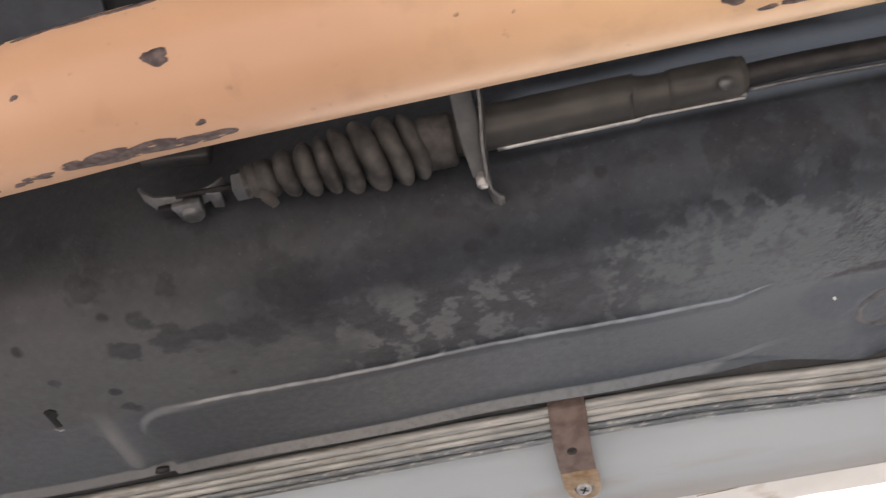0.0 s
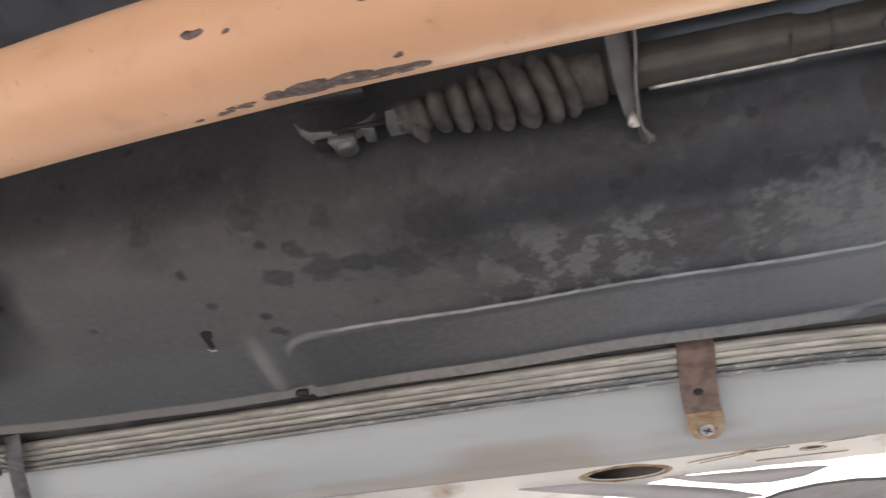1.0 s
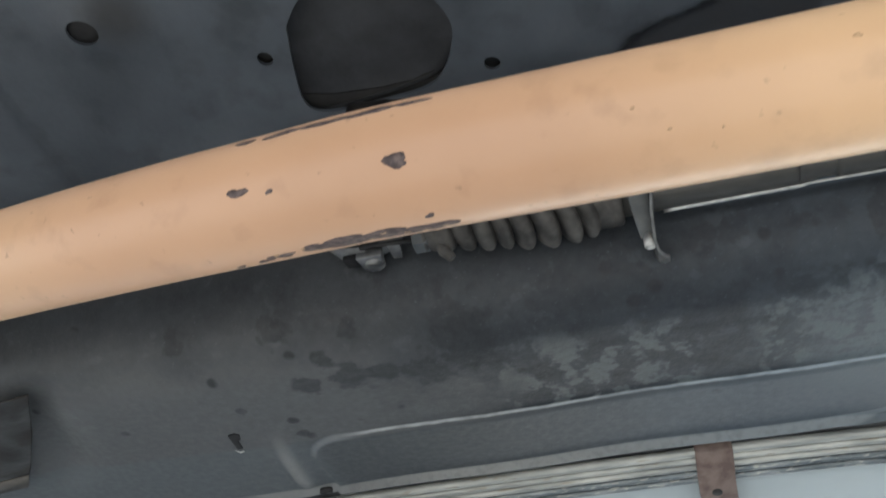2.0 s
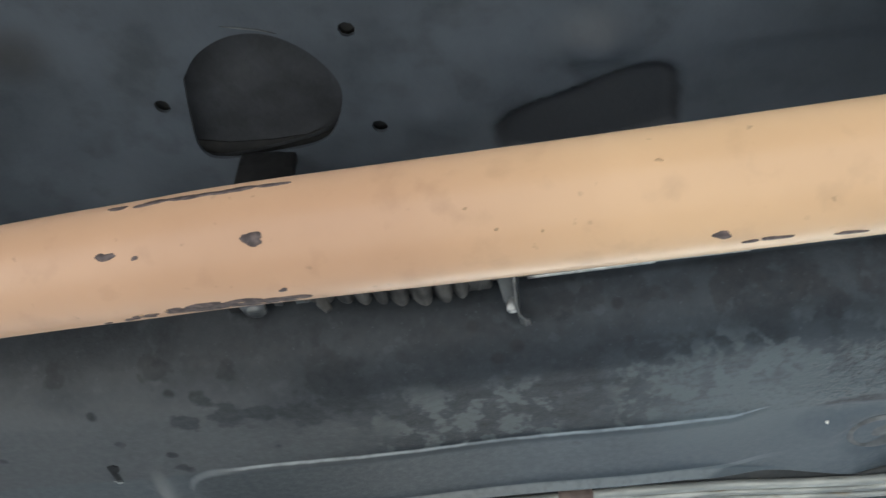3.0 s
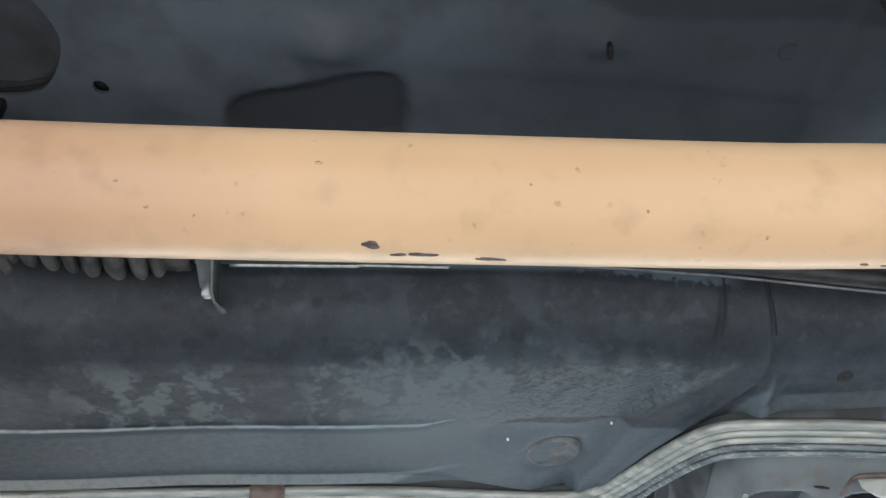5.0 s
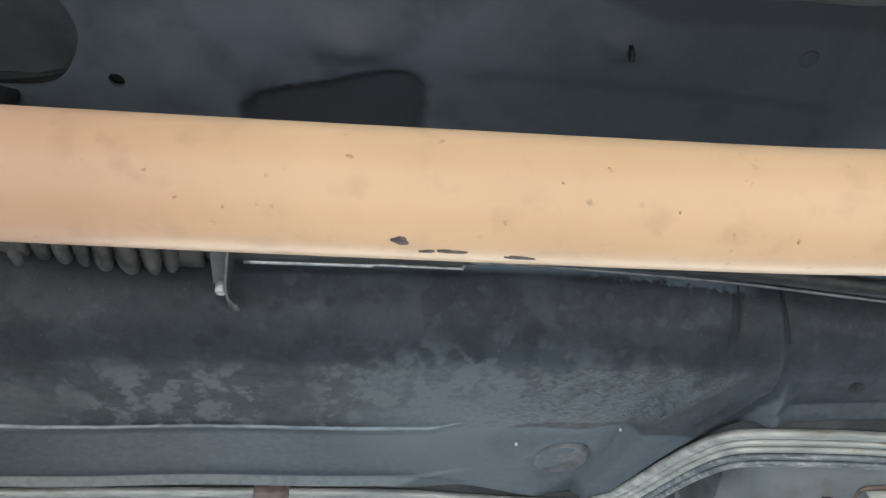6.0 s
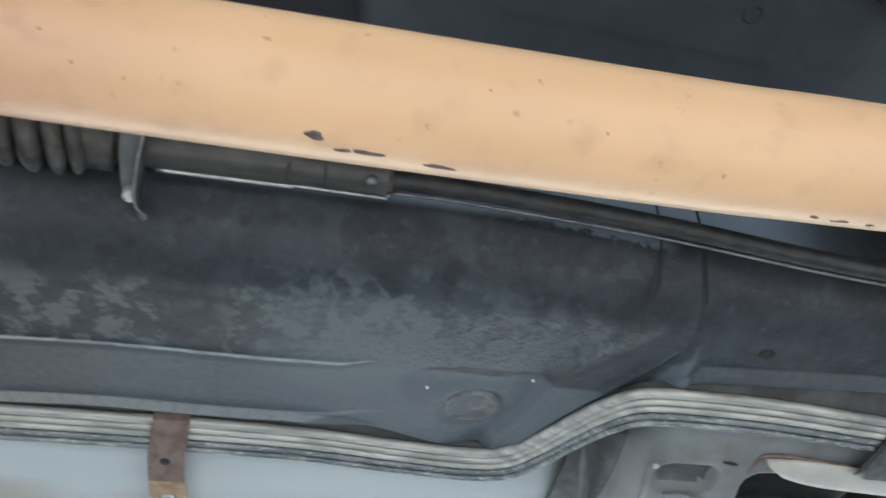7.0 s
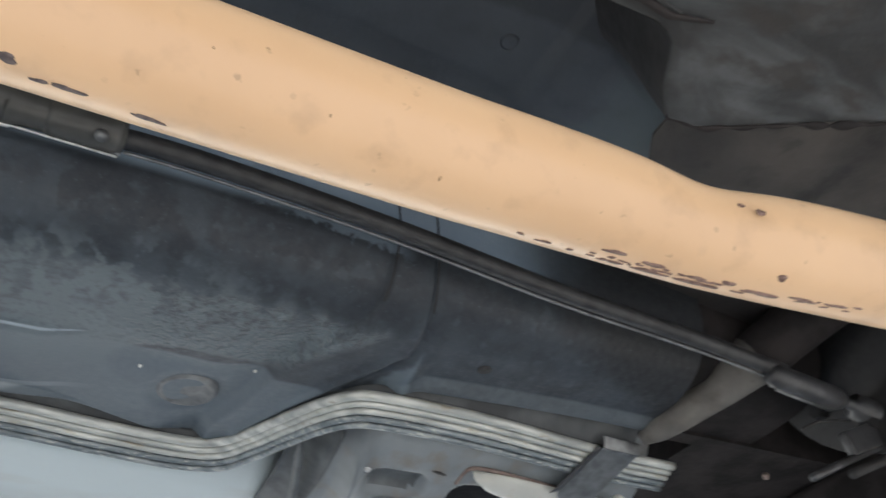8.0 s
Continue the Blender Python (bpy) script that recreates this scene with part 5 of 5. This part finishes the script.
def casting():
    n, seg = 26, 40
    pts, rad = [], []
    for i in range(n):
        t = i / (n - 1)
        pts.append((0.80 + 0.9 * t, 0.33, 1.86))
        rad.append(0.12 + 0.06 * smooth(0.05, 0.4, t) + 0.012 * (i % 4 == 0))
    return tube(pts, rad, seg)


part("housing", casting(), NEARBLACK, gear)
for k in range(5):
    w = radians(200 + 30 * k)
    part("flange_bolt", tube([(0.788, 0.33 + 0.105 * math.cos(w), 1.86 + 0.105 * math.sin(w)), (0.803, 0.33 + 0.105 * math.cos(w), 1.86 + 0.105 * math.sin(w))], 0.007, 6), NEARBLACK, gear, "oily black flange bolt", flat=True)
part("selector_rod", tube([(0.690, 0.366, 1.694), (0.735, 0.366, 1.7135), (0.80, 0.370, 1.7405), (0.90, 0.40, 1.775)], 0.0035, 10), BLACK, gear, "oily black selector rod")
part("selector_lever", strap([(0.748, 0.366, 1.7315), (0.752, 0.366, 1.7330), (0.79, 0.368, 1.7480), (0.84, 0.375, 1.7650)], (-0.3, 0, 0.95), 0.0105, 0.008), BLACK, gear, "black flat selector lever", bevel=0.002)
part("link_rod", tube([(0.742, 0.366, 1.705), (0.80, 0.368, 1.728), (0.86, 0.38, 1.75)], 0.0045, 10), NEARBLACK, gear)
part("breather_wire", tube([(0.698, 0.366, 1.737), (0.722, 0.366, 1.7485), (0.745, 0.366, 1.7535), (0.765, 0.366, 1.757)], 0.0013, 8), NEARBLACK, gear)
part("rust_spot", tube([(0.745, 0.452, 1.742), (0.748, 0.455, 1.739)], [0.0028, 0.0024], 6), RUST, gear, "rusty fastener")
def mouth():
    """The tunnel side going on past the pan's end, black to paint the bay's shade."""
    prof = np.array(spline([(0.396, 2.015), (0.392, 1.955), (0.388, 1.87), (0.392, 1.835), (0.408, 1.815), (0.435, 1.803), (0.52, 1.80)], 5))
    xs = np.arange(0.636, 0.80, 0.02)
    return grid(np.repeat(xs[:, None], len(prof), 1), np.repeat(prof[None, :, 0], len(xs), 0), np.repeat(prof[None, :, 1], len(xs), 0))


tagged(link("tunnel_mouth", mouth(), PITCH), "black tunnel side added past the pan's end to keep the bay dark", "tunnel wall", kind="structure")
# black panels added to close the bay and paint its unlit depth
tagged(link("bulkhead_right", box(1.75, 1.80, -0.47, 0.92, 1.35, 2.02), PITCH, flat=True), "black end panel added to close off the bay", "bulkhead", kind="structure")
tagged(link("bay_floor", box(0.735, 1.75, 0.506, 0.92, 1.80, 1.83), PITCH, flat=True), "black panel added beyond the floor pan to keep the bay dark", "panel", kind="structure")
tagged(link("bay_roof", box(0.735, 1.75, -0.47, 0.50, 1.97, 2.0), PITCH, flat=True), "black panel added above the gearbox to keep the bay dark", "panel", kind="structure")
tagged(link("bay_side", box(0.70, 1.75, 0.498, 0.505, 1.797, 2.02), PITCH, flat=True), "black side panel added to keep the bay dark", "panel", kind="structure")
# beam added only to block the view out of the bay
sub = thing("bay_filler", "black beam added across the bay to block the view out", "beam")
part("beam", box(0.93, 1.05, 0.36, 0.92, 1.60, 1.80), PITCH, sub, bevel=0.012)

# ---- small marks on the pan ----
for x, y in ((0.206, 0.548), (0.290, 0.532)):
    tagged(link("paint_drop", tube([(x, y, pan_z(x, y) + 0.001), (x, y, pan_z(x, y) - 0.0014), (x, y, pan_z(x, y) - 0.002)], [0.0013, 0.0011, 0.0006], 8), WHITE), "tiny dried white paint drop on the floor pan", "paint drop", "paint drops")
key = thing("pan_slot", "small dark keyhole slot with bent tab in the floor pan", "slot")
part("slot", plate([(-0.3591, 0.4979), (-0.3535, 0.4959), (-0.3501, 0.4990), (-0.3517, 0.5049), (-0.3557, 0.5088), (-0.3566, 0.5197), (-0.3613, 0.5205), (-0.3603, 0.5072)], 0.004, Matrix.Translation((0, 0, pan_z(-0.3550, 0.5070) - 0.0008))), NEARBLACK, key, flat=True)
part("tab", strap([(-0.365, 0.523, FLOOR - 0.001), (-0.361, 0.524, FLOOR - 0.003), (-0.357, 0.523, FLOOR - 0.0032)], (0, 1, 0.2), 0.0010, 0.0008), ZINC, key)
tagged(link("pan_plug", tube([(0.452, 0.452, pan_z(0.452, 0.452) + 0.002), (0.452, 0.452, pan_z(0.452, 0.452) - 0.0004)], 0.0058, 14), NEARBLACK), "small dark oval plug in the floor pan", "plug")
tagged(link("drain_hole", plate(ellipse(-0.318, 0.6045, 0.0060, 0.0030, 18), 0.004, Matrix.Translation((0, 0, FLOOR - 0.0078))), NEARBLACK), "small dark drain hole at the pan edge", "drain hole")

# ---- closing panels behind the lines ----
tagged(link("sill_back", box(0.24, 0.735, 0.47, 0.80, 1.832, 1.84), BLACK, flat=True), "dark inner panel above the brake lines", "panel", kind="structure")
tagged(link("sill_outer", box(-1.3, 0.735, 0.905, 0.922, 1.80, 2.02), WHITE, flat=True), "white painted outer sill side", "sill", kind="structure")
# unseen panel, added to cut the light on this end of the sill
tagged(link("shade_panel", box(-2.0, -0.26, 0.900, 0.922, 1.50, 1.80), BLACK, flat=True), "unseen black panel added to shade one end of the sill", "sill", kind="structure")
tagged(link("sill_near", box(-2.0, 2.2, -0.475, -0.46, 1.74, 2.02), WHITE, flat=True), "white painted near sill side", "sill", kind="structure")
tagged(link("bulkhead_left", box(-2.03, -2.0, -0.47, 0.92, 1.70, 2.02), BLACK, flat=True), "dark end wall of the car floor", "bulkhead", kind="structure")
gd = thing("line_guide", "dark steel guide folded round the brake line ends", "guide")
part("guide_plate", strap([(-0.612, 0.616, 1.786), (-0.618, 0.632, 1.7755), (-0.634, 0.664, 1.766), (-0.648, 0.70, 1.752)], (1, 0, 0.1), 0.008, 0.002), DARKSTEEL, gd, bevel=0.0005)
part("guide_tab", strap([(-0.634, 0.600, 1.776), (-0.650, 0.63, 1.772), (-0.668, 0.662, 1.768)], (1, -0.2, 0), 0.020, 0.002), RUST, gd, "brown rusted tab")
cross = thing("crossmember_end", "curved grey crossmember end under the floor pan", "crossmember")
part("leaf", strap([(-0.506, 0.41, 1.790), (-0.530, 0.452, 1.783), (-0.556, 0.49, 1.777), (-0.572, 0.510, 1.774)], (1, 0.0, 0.1), 0.026, 0.003), DUSTY, cross, bevel=0.001)
part("leaf_edge", strap([(-0.563, 0.4985, 1.7735), (-0.567, 0.505, 1.7722), (-0.572, 0.512, 1.7712)], (1, 0.0, 0.1), 0.026, 0.002), LEAF, cross, "pale lower edge")

# zinc strip added as the specular highlight along the sleeve's underside
part("sleeve_glint", tube([tuple(map(float, p)) for p in spline([(-0.004, 0.3735, 1.8262), (0.03, 0.3735, 1.8262), (0.074, 0.3735, 1.8262), (0.084, 0.373, 1.8262), (0.10, 0.3727, 1.8258), (0.143, 0.3727, 1.8250)], 5)], [0.0016] * 14 + [0.0009] * 12, 8), ZINC, cable, "bright strip standing in for the highlight under the sleeve")
plug = thing("blanking_plug", "round grey blanking plug pressed into the floor pan", "plug")
bm = bmesh.new()
prof = [(0.0, 0.0012), (0.006, 0.0008), (0.011, -0.0010), (0.0150, -0.0016), (0.0185, 0.0006), (0.0208, 0.0022), (0.0226, 0.0018), (0.0240, 0.0002), (0.0244, -0.003)]
rings = [[bm.verts.new((0.249 + r * math.cos(2 * math.pi * k / 40), 0.575 + r * math.sin(2 * math.pi * k / 40), FLOOR + 0.0035 - h)) for k in range(40)] for r, h in prof[1:]]
top = bm.verts.new((0.249, 0.575, FLOOR + 0.0035 - prof[0][1]))
for k in range(40):
    bm.faces.new((top, rings[0][k], rings[0][(k + 1) % 40]))
    for a, b in zip(rings, rings[1:]):
        bm.faces.new((a[k], b[k], b[(k + 1) % 40], a[(k + 1) % 40]))
bmesh.ops.recalc_face_normals(bm, faces=bm.faces)
part("disc", bm, PLUGDUST, plug)
shelf = tagged(link("tunnel_shelf", plate([(0.735, 0.115), (0.735, 0.275), (0.50, 0.272), (0.462, 0.25), (0.437, 0.222), (0.430, 0.212), (0.424, 0.202), (0.422, 0.178), (0.434, 0.140), (0.50, 0.118)], 0.002, Matrix.Translation((0, 0, 1.806))), WALLTAR, flat=True), "tarry brown-black shelf inside the tunnel", "panel", kind="structure")

part("bolt_hole", tube([(0.0055, 0.6650, 1.7675), (0.0055, 0.6640, 1.7635)], 0.0042, 12), NEARBLACK, bracket, "dark empty bolt hole")
part("screw_washer", tube([(0.0095, 0.7140, 1.7552), (0.0095, 0.7130, 1.7524)], 0.0085, 18), STEEL, bracket, "dark washer under the screw")
for w in (25, 115):
    part("screw_cross", strap([(0.0095 - 0.0035 * math.cos(radians(w)), 0.7107 - 0.0035 * math.sin(radians(w)), 1.7492 + 0.0012 * math.sin(radians(w))), (0.0095 + 0.0035 * math.cos(radians(w)), 0.7107 + 0.0035 * math.sin(radians(w)), 1.7492 - 0.0012 * math.sin(radians(w)))], (math.sin(radians(w)), -math.cos(radians(w)), 0), 0.0007, 0.0006), NEARBLACK, screw)


def gutter():
    """The trough between the pan's lip and the brake lines, coloured dark for its shade."""
    run = np.array(bundle_path(0))
    xs = np.concatenate([np.arange(-0.70, 0.25, 0.02), np.arange(0.25, 0.45, 0.006), np.arange(0.45, 0.66, 0.02)])
    rows = []
    for x in xs:
        yb, zb, e = np.interp(x, run[:, 0], run[:, 1]), np.interp(x, run[:, 0], run[:, 2]), float(edge_y(x))
        yb = max(yb, e + 0.008)
        rows.append((np.array([e - 0.002, e + 0.004, 0.5 * (e + yb), yb - 0.002, yb + 0.010]), np.array([FLOOR + 0.004, FLOOR + 0.012, 0.5 * (FLOOR + zb) + 0.011, zb + 0.0065, zb + 0.001])))
    Y, Z = np.array([r[0] for r in rows]), np.array([r[1] for r in rows])
    return grid(np.repeat(xs[:, None], Y.shape[1], 1), Y, Z)


tagged(link("sill_gutter", gutter(), GUTTER), "dark grey sheet for the shaded gap between floor pan and brake lines", "gutter", kind="structure")


def hole_ring(loop, grow):
    """A flat corroded ring round an opening of the flange."""
    bm = bmesh.new()
    mx, my = np.array(loop).mean(0)
    inn = [bm.verts.new((x, y, flange_z(x, y) - 0.0006)) for x, y in loop]
    out = []
    for k, (x, y) in enumerate(loop):
        d = math.hypot(x - mx, y - my)
        g = (d + grow * (0.75 + 0.55 * noise.noise((x * 60, y * 60, 1)) + 0.6 * abs(math.cos(2 * math.pi * k / len(loop))) ** 3)) / d
        out.append(bm.verts.new((mx + (x - mx) * g, my + (y - my) * g, flange_z(mx + (x - mx) * g, my + (y - my) * g) - 0.0003)))
    for k in range(len(loop)):
        w = (k + 1) % len(loop)
        bm.faces.new((inn[k], inn[w], out[w], out[k]))
    bmesh.ops.recalc_face_normals(bm, faces=bm.faces)
    return bm


for loop, grow in zip(FL, (0.006, 0.0012)):
    tagged(link("rust_ring", hole_ring(loop, grow), OCHRE, solid=0.0004), "brown rust ring round a drain hole in the sill", "rust ring", "rust rings")


def joint(side):
    """A dark welded lap running down the tunnel side and over the pan."""
    pts = []
    for y, z in spline(WALL, 6):
        if 1.797 < z < 1.885:
            x = np.interp(y, [0.30, 0.38, 0.42, 0.455], [(0.346, 0.346, 0.342, 0.328), (0.377, 0.377, 0.386, 0.386)][side])
            pts.append((float(x), float(y) - 0.0006, float(z) - 0.0006 - float(floor_relief(float(x) + 0.004 * (1 - 2 * side), float(y)))))
    return tube(pts, 0.0007, 8)


for side in (0, 1):
    tagged(link("panel_joint", joint(side), NEARBLACK), "dark sealed lap joint across the tunnel side", "joint", kind="structure")

tear = thing("torn_underseal", "torn strip of black underseal hanging off the near floor", "strip")
part("strip", strap([(0.318, 0.116, 1.779), (0.334, 0.112, 1.7765), (0.352, 0.114, 1.7755), (0.376, 0.108, 1.777)], (0.2, 1, 0), [0.001, 0.0025, 0.002, 0.0008], 0.0012), PITCH, tear)
part("edge", strap([(0.322, 0.1125, 1.778), (0.338, 0.1085, 1.7758), (0.356, 0.110, 1.775)], (0.2, 1, 0), [0.0006, 0.001, 0.0006], 0.001), DUSTY, tear, "dusty torn edge")
bead = [(float(x), float(near_edge(x)) + 0.001 + 0.003 * noise.noise((x * 60, 1, 0)), 1.7800 + 0.0008 * noise.noise((x * 45, 5, 0))) for x in np.arange(0.398, 0.57, 0.003)]
part("tar_bead", tube(bead, [0.0006 + 0.0066 * abs(noise.noise((p[0] * 55, 8, 0))) for p in bead], 8), PITCH, tear, "lumpy black tar along the torn edge")
